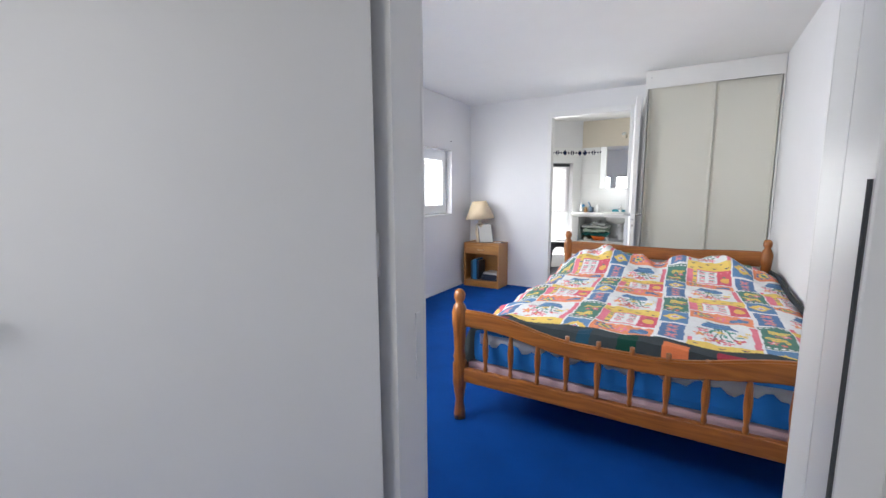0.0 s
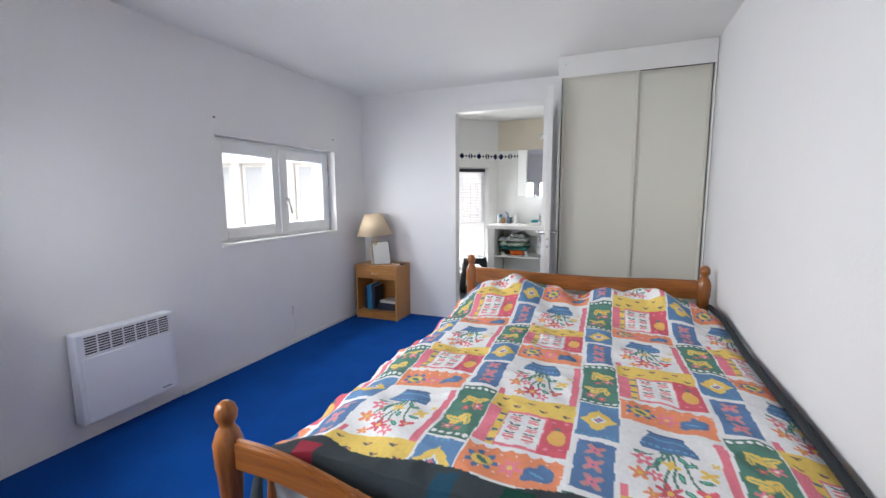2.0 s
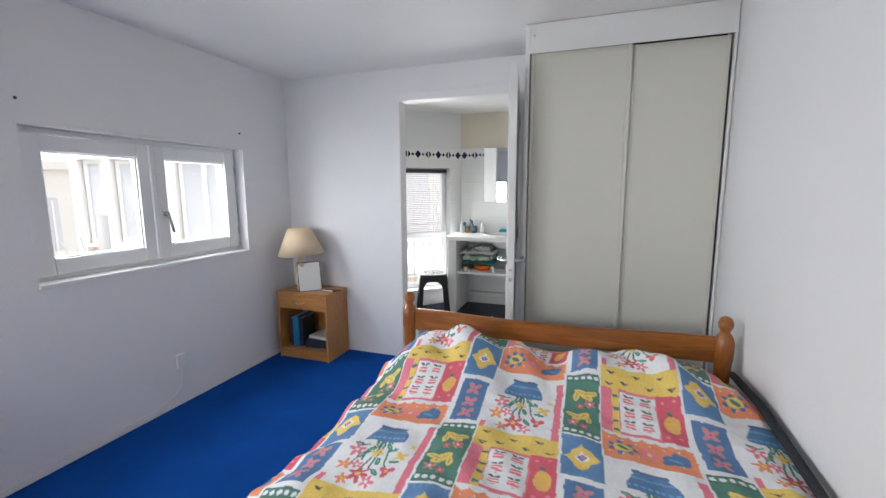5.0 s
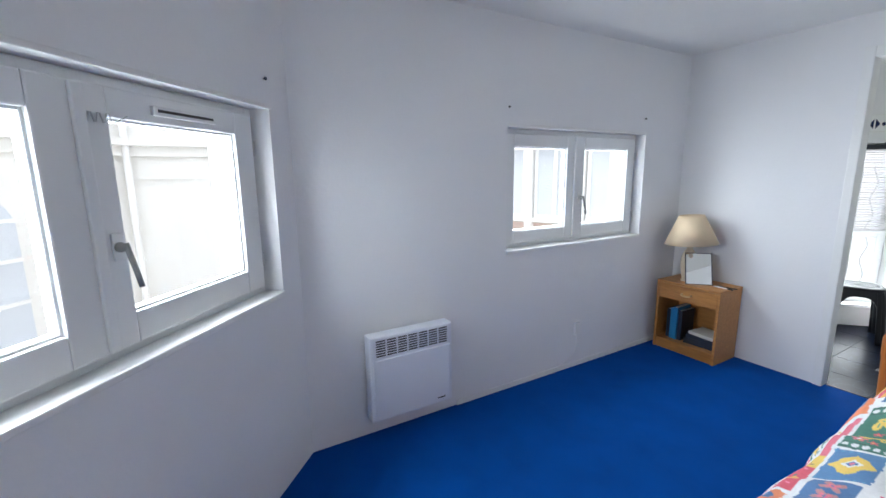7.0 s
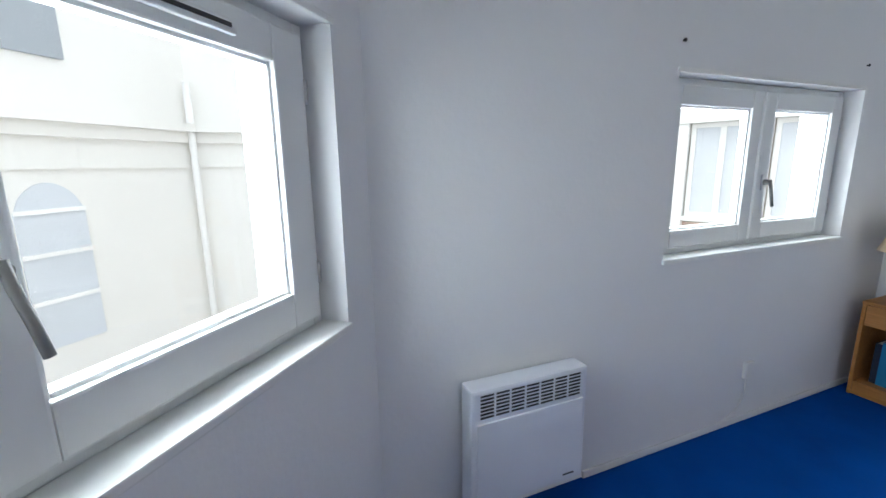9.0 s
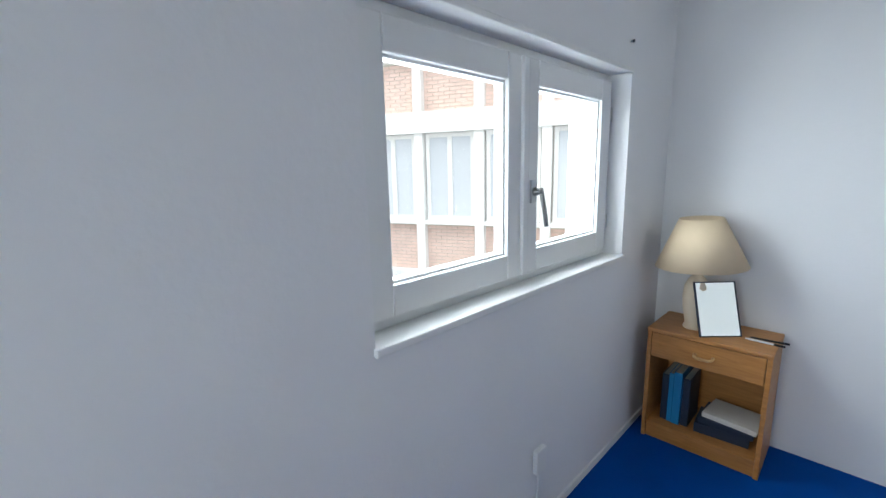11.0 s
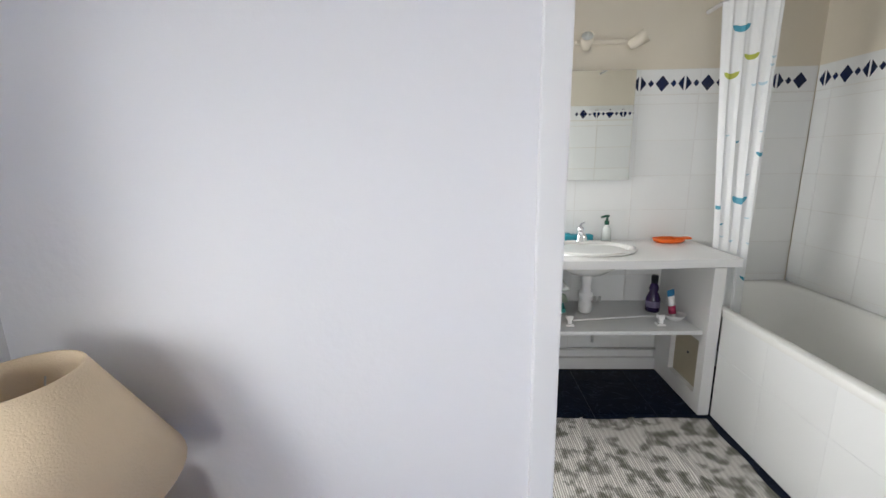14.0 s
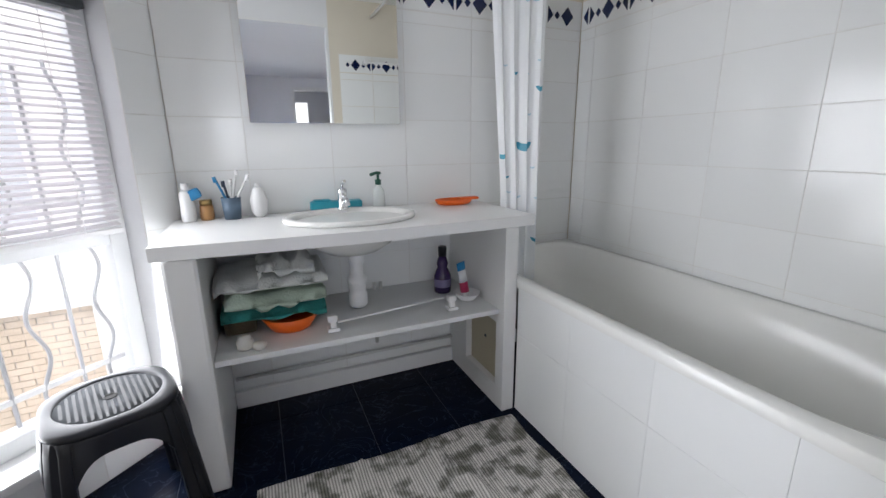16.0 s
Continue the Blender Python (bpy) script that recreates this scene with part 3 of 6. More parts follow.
# ---- closet ----
def closet():
    y, x0, x1 = 3.957, 0.302, 1.285
    body = thing("built_in_closet", (0.8, y, 0), "built-in closet with cream sliding doors", "closet")
    inv = pose(-0.8, -y, 0)

    def add(nm, x, xx, ya, yb, z, zz, mt, label="", bevel=0.002):
        bm = bmesh.new()
        box(bm, x, xx, ya, yb, z, zz, inv, bevel)
        return part(nm, bm, mt, body, label)
    add("side_panel", x0 - 0.028, x0 - 0.004, y, YB - 0.002, 0, CEIL - 0.002, M_GLOSS)
    add("header", x0 - 0.004, XR - 0.004, y, y + 0.02, 2.13, CEIL - 0.003, M_GLOSS, "white header board with a screw")
    add("header_lip", x0 - 0.004, XR - 0.004, y - 0.008, y - 0.001, 2.118, 2.138, M_GLOSS)
    add("jamb", x1, XR - 0.004, y + 0.001, y + 0.03, 0, 2.128, M_GLOSS)
    add("back_lining", x0, x1, y + 0.12, y + 0.13, 0, 2.2, M_DARK)
    d1 = add("sliding_door", x0 + 0.002, 0.83, y + 0.03, y + 0.045, 0.015, 2.127, M_CLOSET)
    d2 = add("sliding_door", 0.80, x1 - 0.002, y + 0.055, y + 0.07, 0.015, 2.127, M_CLOSET)
    for a in (x0 + 0.002, 0.81):
        bm = bmesh.new()
        box(bm, a, a + 0.02, y + 0.022, y + 0.03, 0.015, 2.127, inv, 0.003)
        part("edge_profile", bm, M_CLOSET, d1)
    for a in (0.832, x1 - 0.022):
        bm = bmesh.new()
        box(bm, a, a + 0.018, y + 0.046, y + 0.0549, 0.015, 2.127, inv, 0.003)
        part("edge_profile", bm, M_CLOSET, d2)
    add("floor_track", x0, x1, y + 0.02, y + 0.08, 0.001, 0.014, M_STEEL)
    bm = bmesh.new()
    lathe(bm, [(0.006, 0), (0.005, 0.003)], (0, 0, 0), 10, inv @ Matrix.Translation((x0 + 0.02, y, 2.215)) @ pose(0, 0, 0, 90))
    part("screw", bm, M_STEEL, body)


closet()


# ---- bed ----
BX0, BX1, BYF, BYH = -0.275, 1.235, 1.365, 3.535


def post_profile(top):
    return [(0.030, 0.0), (0.030, 0.03), (0.022, 0.10), (0.030, 0.16), (0.036, 0.20), (0.036, 0.30), (0.028, 0.32), (0.033, 0.34), (0.027, 0.37), (0.034, top - 0.21),
            (0.038, top - 0.19), (0.040, top - 0.12), (0.031, top - 0.09), (0.022, top - 0.075), (0.019, top - 0.068), (0.028, top - 0.05), (0.030, top - 0.032), (0.024, top - 0.012), (0.012, top - 0.002), (0.0004, top)]


def bed():
    root = thing("double_bed", (0.48, 2.45, 0), "pine double bed with turned posts and spindles", "bed")
    inv = pose(-0.48, -2.45, 0)
    for x, y, top in ((BX0, BYF, 0.70), (BX1, BYF, 0.70), (BX0, BYH, 0.815), (BX1, BYH, 0.815)):
        bm = bmesh.new()
        lathe(bm, post_profile(top), (x, y, 0), 20, inv)
        part("post", bm, M_PINEZ, root)

    def shaped_rail(nm, y, z_end, dip, hgt, thick):
        n = 28
        top, bot = [], []
        for i in range(n + 1):
            u = i / n
            x = BX0 + 0.03 + (BX1 - BX0 - 0.06) * u
            k = 0.5 - 0.5 * math.cos(min(1, max(0, (min(u, 1 - u) - 0.06) / 0.34)) * math.pi)
            top.append((x, z_end - dip * k))
            bot.append((x, z_end - dip * k - hgt + 0.015 * k))
        bm = bmesh.new()
        for i in range(n):
            prism(bm, [top[i], top[i + 1], bot[i + 1], bot[i]], y - thick / 2, y + thick / 2, inv)
        bmesh.ops.remove_doubles(bm, verts=bm.verts, dist=0.0004)
        seen = {}
        for f in list(bm.faces):
            if abs(f.normal.x) > 0.98 and 0.01 < f.calc_area() and BX0 - 0.48 + 0.05 < f.calc_center_median().x < BX1 - 0.48 - 0.05:
                bm.faces.remove(f)
        edges = [e for e in bm.edges if len(e.link_faces) == 2 and e.calc_face_angle(0) > 1.0]
        bmesh.ops.bevel(bm, geom=edges, offset=0.008, segments=2, affect="EDGES")
        return part(nm, bm, M_PINE, root)
    shaped_rail("foot_top_rail", BYF, 0.595, 0.075, 0.088, 0.028)
    shaped_rail("head_top_rail", BYH, 0.72, 0.015, 0.12, 0.028)
    for y, z in ((BYF, 0.21), (BYH, 0.21)):
        bm = bmesh.new()
        box(bm, BX0 + 0.03, BX1 - 0.03, y - 0.015, y + 0.015, z, z + 0.075, inv, 0.007)
        part("lower_rail", bm, M_PINE, root)
    for x in (BX0, BX1):
        bm = bmesh.new()
        box(bm, x - 0.012, x + 0.012, BYF + 0.03, BYH - 0.03, 0.20, 0.30, inv, 0.005)
        part("side_rail", bm, M_PINE, root)
    prof = [(0.010, 0), (0.011, 0.02), (0.008, 0.035), (0.014, 0.09), (0.0155, 0.13), (0.012, 0.18), (0.008, 0.215), (0.011, 0.235), (0.010, 0.262)]
    bm = bmesh.new()
    lathe(bm, prof, n=12)
    sp = mesh_of("spindle", bm, M_PINEZ)
    for i in range(10):
        x = -0.127 + 0.134 * i
        for y in (BYF, BYH):
            ob = new("spindle", sp)
            ob.parent = root
            ob.matrix_basis = inv @ pose(x, y, 0.282)
    bm = bmesh.new()
    box(bm, BX0 + 0.02, BX1 - 0.02, BYF + 0.05, BYH - 0.05, 0.215, 0.30, inv, 0.02)
    part("base", bm, M_PINK, root, "pink fabric bed base")


bed()
bm = bmesh.new()
box(bm, BX0 + 0.05, BX1 - 0.01, BYF + 0.04, BYH - 0.035, 0.301, 0.478, bevel=0.045)
solo("mattress", bm, M_BLUE, "mattress in a bright blue fitted sheet", "mattress")


def sheet_fold():
    """The edge of a white sheet that hangs out below the cover at the foot."""
    bm = bmesh.new()
    n = 60
    rows = []
    for i in range(n + 1):
        x = BX0 + 0.10 + (BX1 - BX0 - 0.13) * i / n
        h = 0.045 + 0.025 * math.sin(i * 0.7) + 0.02 * math.sin(i * 1.9 + 1) + (0.07 if i > 54 else 0)
        rows.append([bm.verts.new((x, BYF + 0.034 + 0.004 * math.sin(i * 1.1), z)) for z in (0.47, 0.452 - h * 0.3, 0.448 - h * 0.55)])
    for a, b in zip(rows, rows[1:]):
        for k in range(2):
            bm.faces.new((a[k], b[k], b[k + 1], a[k + 1])).smooth = True
    bmesh.ops.solidify(bm, geom=bm.faces[:], thickness=0.003)
    solo("bed_sheet", bm, M_LINEN, "white sheet edge hanging under the cover", "sheet")


sheet_fold()


def quilt_colour(x, y, grey):
    """The printed patchwork: colours at cloth places x, y in metres."""
    white, pink, red = np.array((.76, .73, .69)), np.array((.62, .13, .19)), np.array((.50, .05, .09))
    yellow, orange, blue = np.array((.72, .46, .08)), np.array((.70, .20, .08)), np.array((.035, .13, .30))
    green, teal, dark = np.array((.02, .15, .11)), np.array((.03, .12, .20)), np.array((.03, .05, .06))
    col = np.empty((*x.shape, 3))
    col[:] = white
    px, py = 0.415, 0.80
    x = x - 0.03
    kx = np.floor((x - 0.27) / px)
    u = (x - 0.27) - kx * px
    vv = np.mod(3.09 - y + np.where(np.mod(kx, 2) == 0, 0.0, 0.43), py)
    # hand-cut edges
    u = u + 0.0010 * np.sin(vv * 95) + 0.0012 * np.sin(vv * 41 + 2)
    vv = vv + 0.0012 * np.sin(u * 88 + 1)

    def fill(mask, c):
        col[mask] = c

    def disc(a, b, ca, cb, ra, rb, turn=0.0):
        c, s = math.cos(turn), math.sin(turn)
        return ((c * (a - ca) + s * (b - cb)) / ra) ** 2 + ((c * (b - cb) - s * (a - ca)) / rb) ** 2 < 1

    def flower(a, b, ca, cb, r, petals, within, c, heart=yellow):
        ang = np.arctan2(b - cb, a - ca)
        d = np.hypot(a - ca, b - cb)
        fill(within & (d < r * (.72 + .32 * np.cos(petals * ang + ca * 40))), c)
        fill(within & (d < r * .24), heart)

    def stroke(a, b, a0, b0, a1, b1, w, within, c):
        la, lb = a1 - a0, b1 - b0
        t = np.clip(((a - a0) * la + (b - b0) * lb) / (la * la + lb * lb), 0, 1)
        fill(within & (np.hypot(a - a0 - t * la - 0.006 * np.sin(t * 6), b - b0 - t * lb) < w), c)

    wide = u < 0.275
    # white panel: a striped pot at its head, a loose bunch below it
    A = wide & (vv < 0.33)
    fill(A & (u > 0.250), pink * .95)
    fill(A & (u < 0.02) & (vv > 0.29), pink)
    pot = A & (np.abs(u - 0.125) < 0.042 + 0.032 * np.sin(np.clip((vv - .02) / .085, 0, 1) * 1.9)) & (vv > 0.018) & (vv < 0.105)
    fill(pot, blue)
    fill(pot & (np.abs(vv - 0.045) < 0.004), teal * 2.2)
    fill(pot & (np.abs(vv - 0.083) < 0.005) & (np.mod(u, .018) < .011), teal * 2.6)
    fill(A & (np.abs(u - 0.125) < 0.050) & (vv > 0.012) & (vv < 0.024), blue * .7)
    for a1, b1 in ((.045, .165), (.09, .20), (.135, .25), (.185, .235), (.215, .17), (.105, .285), (.06, .235)):
        stroke(u, vv, .125 + (a1 - .125) * .25, .105, a1, b1, .0035, A, green)
    for ca, cb, t in ((.155, .13, .9), (.175, .145, -.5), (.10, .15, 2.2), (.05, .135, .3), (.145, .205, 1.3), (.20, .205, .2), (.078, .185, -.8), (.16, .262, .7)):
        fill(A & disc(u, vv, ca, cb, .019, .008, t), green)
        fill(A & disc(u, vv, ca, cb, .012, .0022, t), green * 3.2)
    for ca, cb, r, k, c in ((.055, .165, .030, 5, pink), (.212, .175, .027, 4, yellow), (.045, .232, .029, 5, orange), (.115, .272, .036, 6, red), (.195, .252, .026, 3, red * 1.1),
                            (.125, .162, .024, 4, yellow), (.083, .225, .022, 5, pink), (.155, .300, .024, 5, pink), (.075, .300, .022, 5, orange), (.235, .122, .012, 4, yellow)):
        flower(u, vv, ca, cb, r, k, A, c, white if c is pink else yellow * .9)
    # yellow strip with small dark birds
    B = wide & (vv >= 0.33) & (vv < 0.425)
    fill(B, yellow)
    fill(B & (np.mod(u * 1.3 + vv * .4, .021) < .003), yellow * 1.12)
    for ca, cb in ((.035, .352), (.085, .392), (.13, .356), (.175, .395), (.215, .352), (.25, .398), (.03, .402)):
        fill(B & (np.abs(u - ca) < 0.016 - (vv - cb) * 1.0) & (vv > cb) & (vv < cb + .012), dark)
        fill(B & disc(u, vv, ca + .004, cb + .003, .005, .003), orange)
    # red panel with a printed card
    C = wide & (vv >= 0.425) & (vv < 0.625)
    fill(C, pink)
    fill(C & (u < .04) & (np.mod(u * 3 + vv, .03) < .006), pink * 1.35)
    fill(C & (u > 0.195), red * 1.05)
    fill(C & (u > 0.04) & (u < 0.064), yellow)
    fill(C & (u > 0.042) & (u < 0.062) & (np.mod(vv, .05) < .012), teal)
    card = C & (u > 0.067) & (u < 0.19) & (vv > 0.437) & (vv < 0.612)
    fill(card, white)
    for i in range(2):
        for j in range(3):
            cu, cv = .098 + .058 * i, .470 + .054 * j
            m = card & disc(u, vv, cu, cv, .019, .017)
            fill(m, pink)
            fill(m & (np.mod(vv - cv + .004, .0135) < .005), white * .9)
            fill(card & disc(u, vv, cu - .009, cv - .022, .010, .0045, .4), dark)
            fill(card & disc(u, vv, cu + .010, cv - .022, .010, .0045, -.4), green)
    fill(C & disc(u, vv, .235, .535, .026, .040), yellow * np.array((1, .82, .9)))
    fill(C & disc(u, vv, .235, .485, .010, .008), green)
    for cv in (.45, .60):
        fill(C & disc(u, vv, .215, cv, .007, .005) | C & disc(u, vv, .255, cv - .01, .007, .005), pink * 1.4)
    # orange strip with a scalloped head
    D = wide & (vv >= 0.625)
    fill(D, orange)
    fill(D & (vv < 0.637 + 0.014 * np.abs(np.sin(u * 75))), white)
    fill(D & (vv > .66) & (np.hypot(np.mod(u, .042) - .021, (np.mod(vv, .038) - .019)) < .0028), white)
    for k in range(7):
        t = k * math.tau / 7
        fill(D & disc(u, vv, .06 + .034 * math.cos(t), .71 + .026 * math.sin(t), .014, .009, t), blue)
    fill(D & disc(u, vv, .06, .71, .03, .021), yellow)
    fill(D & disc(u, vv, .06, .71, .02, .008, .5), green)
    flower(u, vv, .138, .712, .034, 6, D, pink * 1.25, yellow)
    for cu, cv, ra, rb, t in ((.215, .715, .040, .024, .2), (.235, .70, .022, .02, .9), (.195, .727, .022, .016, -.6), (.22, .69, .012, .02, 0)):
        fill(D & disc(u, vv, cu, cv, ra, rb, t), blue)
    fill(D & disc(u, vv, .212, .715, .024, .004, .3), teal * 2.5)
    fill(D & (vv > 0.775), white)
    # narrow column: three blocks
    un = u - 0.285
    nar = (un > 0) & (un < 0.125)
    vn = np.mod(vv + 0.30, py)
    E1 = nar & (vn < 0.24)
    fill(E1, blue)
    fill(E1 & ((un < .010) | (un > .115) | (vn < .012) | (vn > .228)), white)
    for cv in (.055, .12, .185):
        flower(un, vn, .062, cv, .032, 4, E1, np.array((.44, .20, .20)), blue * 1.6)
        flower(un, vn, .062, cv, .017, 4, E1, pink * 1.1, blue)
    E2 = nar & (vn >= 0.25) & (vn < 0.58)
    fill(E2, green)
    for r in (.268, .562):
        fill(E2 & (np.hypot(np.mod(un, .025) - .0125, vn - r) < .0085), white)
        fill(E2 & (np.abs(np.abs(vn - r) - .014) < .002), green * .5)
    for cv, cu, f in ((.345, .066, 1), (.465, .060, -1)):
        for dx, dy, ra, rb, t in ((0, 0, .040, .017, .7), (.022, -.004, .030, .013, -.3), (-.026, .012, .024, .011, 1.6)):
            fill(E2 & disc(un, vn, cu + f * dx, cv + dy, ra, rb, f * t), yellow)
            fill(E2 & disc(un, vn, cu + f * dx, cv + dy, ra * .7, .0022, f * t), green * 1.6)
        flower(un, vn, cu + f * .026, cv + .045, .021, 5, E2, pink, white)
        flower(un, vn, cu - f * .010, cv + .060, .014, 5, E2, red * 1.3, yellow)
        stroke(un, vn, cu, cv, cu + f * .02, cv + .06, .0025, E2, yellow * .7)
    E3 = nar & (vn >= 0.59) & (vn < 0.79)
    fill(E3, blue * np.array((1.3, 1.25, 1.15)))
    dd = np.abs(un - .062) + np.abs(vn - .69) * .85 + .004 * np.sin(vn * 160)
    fill(E3 & (dd < .054), yellow)
    fill(E3 & (dd < .022), white)
    fill(E3 & (dd < .013), blue)
    fill(E3 & (dd < .005), pink)
    fill(E3 & ((vn < .604) | (vn > .776)) & (np.mod(un, .018) < .006), teal * 2)
    # worn ink: softly faded towards the cloth's own colour
    col = np.minimum(0.82, (col * 0.90 + 0.10 * np.array((.66, .60, .56))) * 1.25)
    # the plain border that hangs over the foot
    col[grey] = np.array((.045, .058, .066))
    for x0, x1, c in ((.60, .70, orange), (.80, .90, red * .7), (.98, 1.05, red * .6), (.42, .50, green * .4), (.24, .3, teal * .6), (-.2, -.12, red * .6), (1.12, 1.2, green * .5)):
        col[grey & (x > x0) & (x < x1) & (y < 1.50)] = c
    return col


def bed_cover():
    """A printed cover laid over mattress and pillows, hanging at the side and the foot."""
    us = np.linspace(0, 1.83, 480)          # across, from the hanging edge
    vs = np.linspace(0, 2.28, 600)          # along, from the head
    U, Vv = np.meshgrid(us, vs)
    hang, foot = 0.24, 2.06
    side = np.clip((hang - U) / hang, 0, 1)
    # across: slopes off the open side and hangs with a rounded fold
    X = np.where(U < hang, -0.245 - 0.062 * np.sin(side * 1.5), -0.245 + (U - hang) * 0.95)
    drop = np.where(U < hang, hang * 0.80 * side ** 1.25, 0.0)
    Y = np.where(Vv < foot, 3.505 - Vv, 3.505 - foot - 0.018 * np.sin(np.clip((Vv - foot) / 0.22, 0, 1) * 1.6))
    fdrop = np.clip(Vv - foot, 0, None) * 0.72
    head = np.exp(-((Y - 3.27) / 0.24) ** 2)
    pillow = head * (0.115 * np.exp(-((X - 0.12) / 0.33) ** 4) + 0.11 * np.exp(-((X - 0.86) / 0.30) ** 4) + 0.03)
    ridge = 0.02 * np.exp(-((Y - 2.6) / 0.5) ** 2) * np.exp(-((X - 0.5) / 0.6) ** 2)
    edge = -0.06 * np.exp(-((X + 0.27) / 0.11) ** 2) - 0.02 * np.exp(-((X - 1.27) / 0.06) ** 2)
    # broad hollows, finer creases, and long folds that run out to the open side
    wr = np.array([noise.noise(Vector((a * 3.2, b * 1.6, 0.3))) * 0.022 + noise.noise(Vector((a * 11 + b * 4, b * 5, 1.7))) * 0.010 + abs(noise.noise(Vector((a * 7 - b * 6, b * 9 + a * 3, 5.1)))) * -0.012
                   for a, b in zip(X.ravel().tolist(), Y.ravel().tolist())]).reshape(X.shape)
    open_side = np.exp(-np.clip(X + 0.25, 0, None) / 0.30)
    folds = open_side * (0.014 * np.sin(Y * 15 + X * 9 + 1.5 * np.sin(Y * 4)) + 0.007 * np.sin(Y * 37 - X * 14))
    folds = folds + 0.008 * head * np.sin(X * 24 + Y * 11)
    Z = 0.545 + pillow + ridge + edge + (wr + folds) * (1 + 0.8 * head) - drop - fdrop
    X = X - side * (0.020 * np.sin(Y * 15 + 0.5) + 0.012 * np.sin(Y * 37))
    Y = Y - np.clip((Vv - foot) / 0.22, 0, 1) * 0.006 * np.sin(X * 21)
    Z = Z + np.clip((Vv - foot) / 0.22, 0, 1) * (0.03 * np.sin(X * 5.5) - 0.02 * np.sin(X * 13 + 1))
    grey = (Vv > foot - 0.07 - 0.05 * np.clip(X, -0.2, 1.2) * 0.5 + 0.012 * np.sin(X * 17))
    cx = np.where(U < hang, -0.285 - (hang - U), -0.285 + (U - hang) * 0.975)
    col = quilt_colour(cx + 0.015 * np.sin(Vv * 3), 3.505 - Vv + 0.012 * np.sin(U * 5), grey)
    ny, nx = X.shape
    verts = np.stack([X, Y, Z], -1).reshape(-1, 3)
    k = np.arange(ny * nx).reshape(ny, nx)
    faces = np.stack([k[:-1, :-1], k[1:, :-1], k[1:, 1:], k[:-1, 1:]], -1).reshape(-1, 4)
    me = bpy.data.meshes.new("bed_cover")
    me.from_pydata(verts.tolist(), [], faces.tolist())
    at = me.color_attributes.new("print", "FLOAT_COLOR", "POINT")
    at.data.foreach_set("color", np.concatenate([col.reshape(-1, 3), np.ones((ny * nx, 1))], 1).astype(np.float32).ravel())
    me.polygons.foreach_set("use_smooth", np.ones(len(me.polygons), dtype=bool))
    m = mat("printed_cotton", (0.8, 0.8, 0.8), 0.9, bump=0.3, bscale=500, spec=0.2)
    t = m.node_tree
    a = t.nodes.new("ShaderNodeVertexColor")
    a.layer_name = "print"
    n = t.nodes.new("ShaderNodeTexNoise")
    n.inputs["Scale"].default_value = 130
    mr = t.nodes.new("ShaderNodeMapRange")
    mr.inputs["To Min"].default_value, mr.inputs["To Max"].default_value = 0.9, 1.14
    sc = t.nodes.new("ShaderNodeVectorMath")
    sc.operation = "SCALE"
    t.links.new(n.outputs["Fac"], mr.inputs["Value"])
    t.links.new(a.outputs["Color"], sc.inputs[0])
    t.links.new(mr.outputs[0], sc.inputs["Scale"])
    t.links.new(sc.outputs[0], t.nodes["Principled BSDF"].inputs["Base Color"])
    me.materials.append(m)
    ob = new("bed_cover", me)
    so = ob.modifiers.new("thickness", "SOLIDIFY")
    so.thickness, so.offset = 0.006, -1
    tagged(ob, "colourful patchwork printed bed cover, rumpled over pillows", "bedspread")


bed_cover()
bm = bmesh.new()
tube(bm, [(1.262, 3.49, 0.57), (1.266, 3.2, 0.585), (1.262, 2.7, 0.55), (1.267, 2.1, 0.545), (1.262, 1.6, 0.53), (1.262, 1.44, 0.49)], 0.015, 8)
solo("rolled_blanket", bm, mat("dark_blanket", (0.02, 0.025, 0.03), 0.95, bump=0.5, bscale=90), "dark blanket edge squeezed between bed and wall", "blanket")


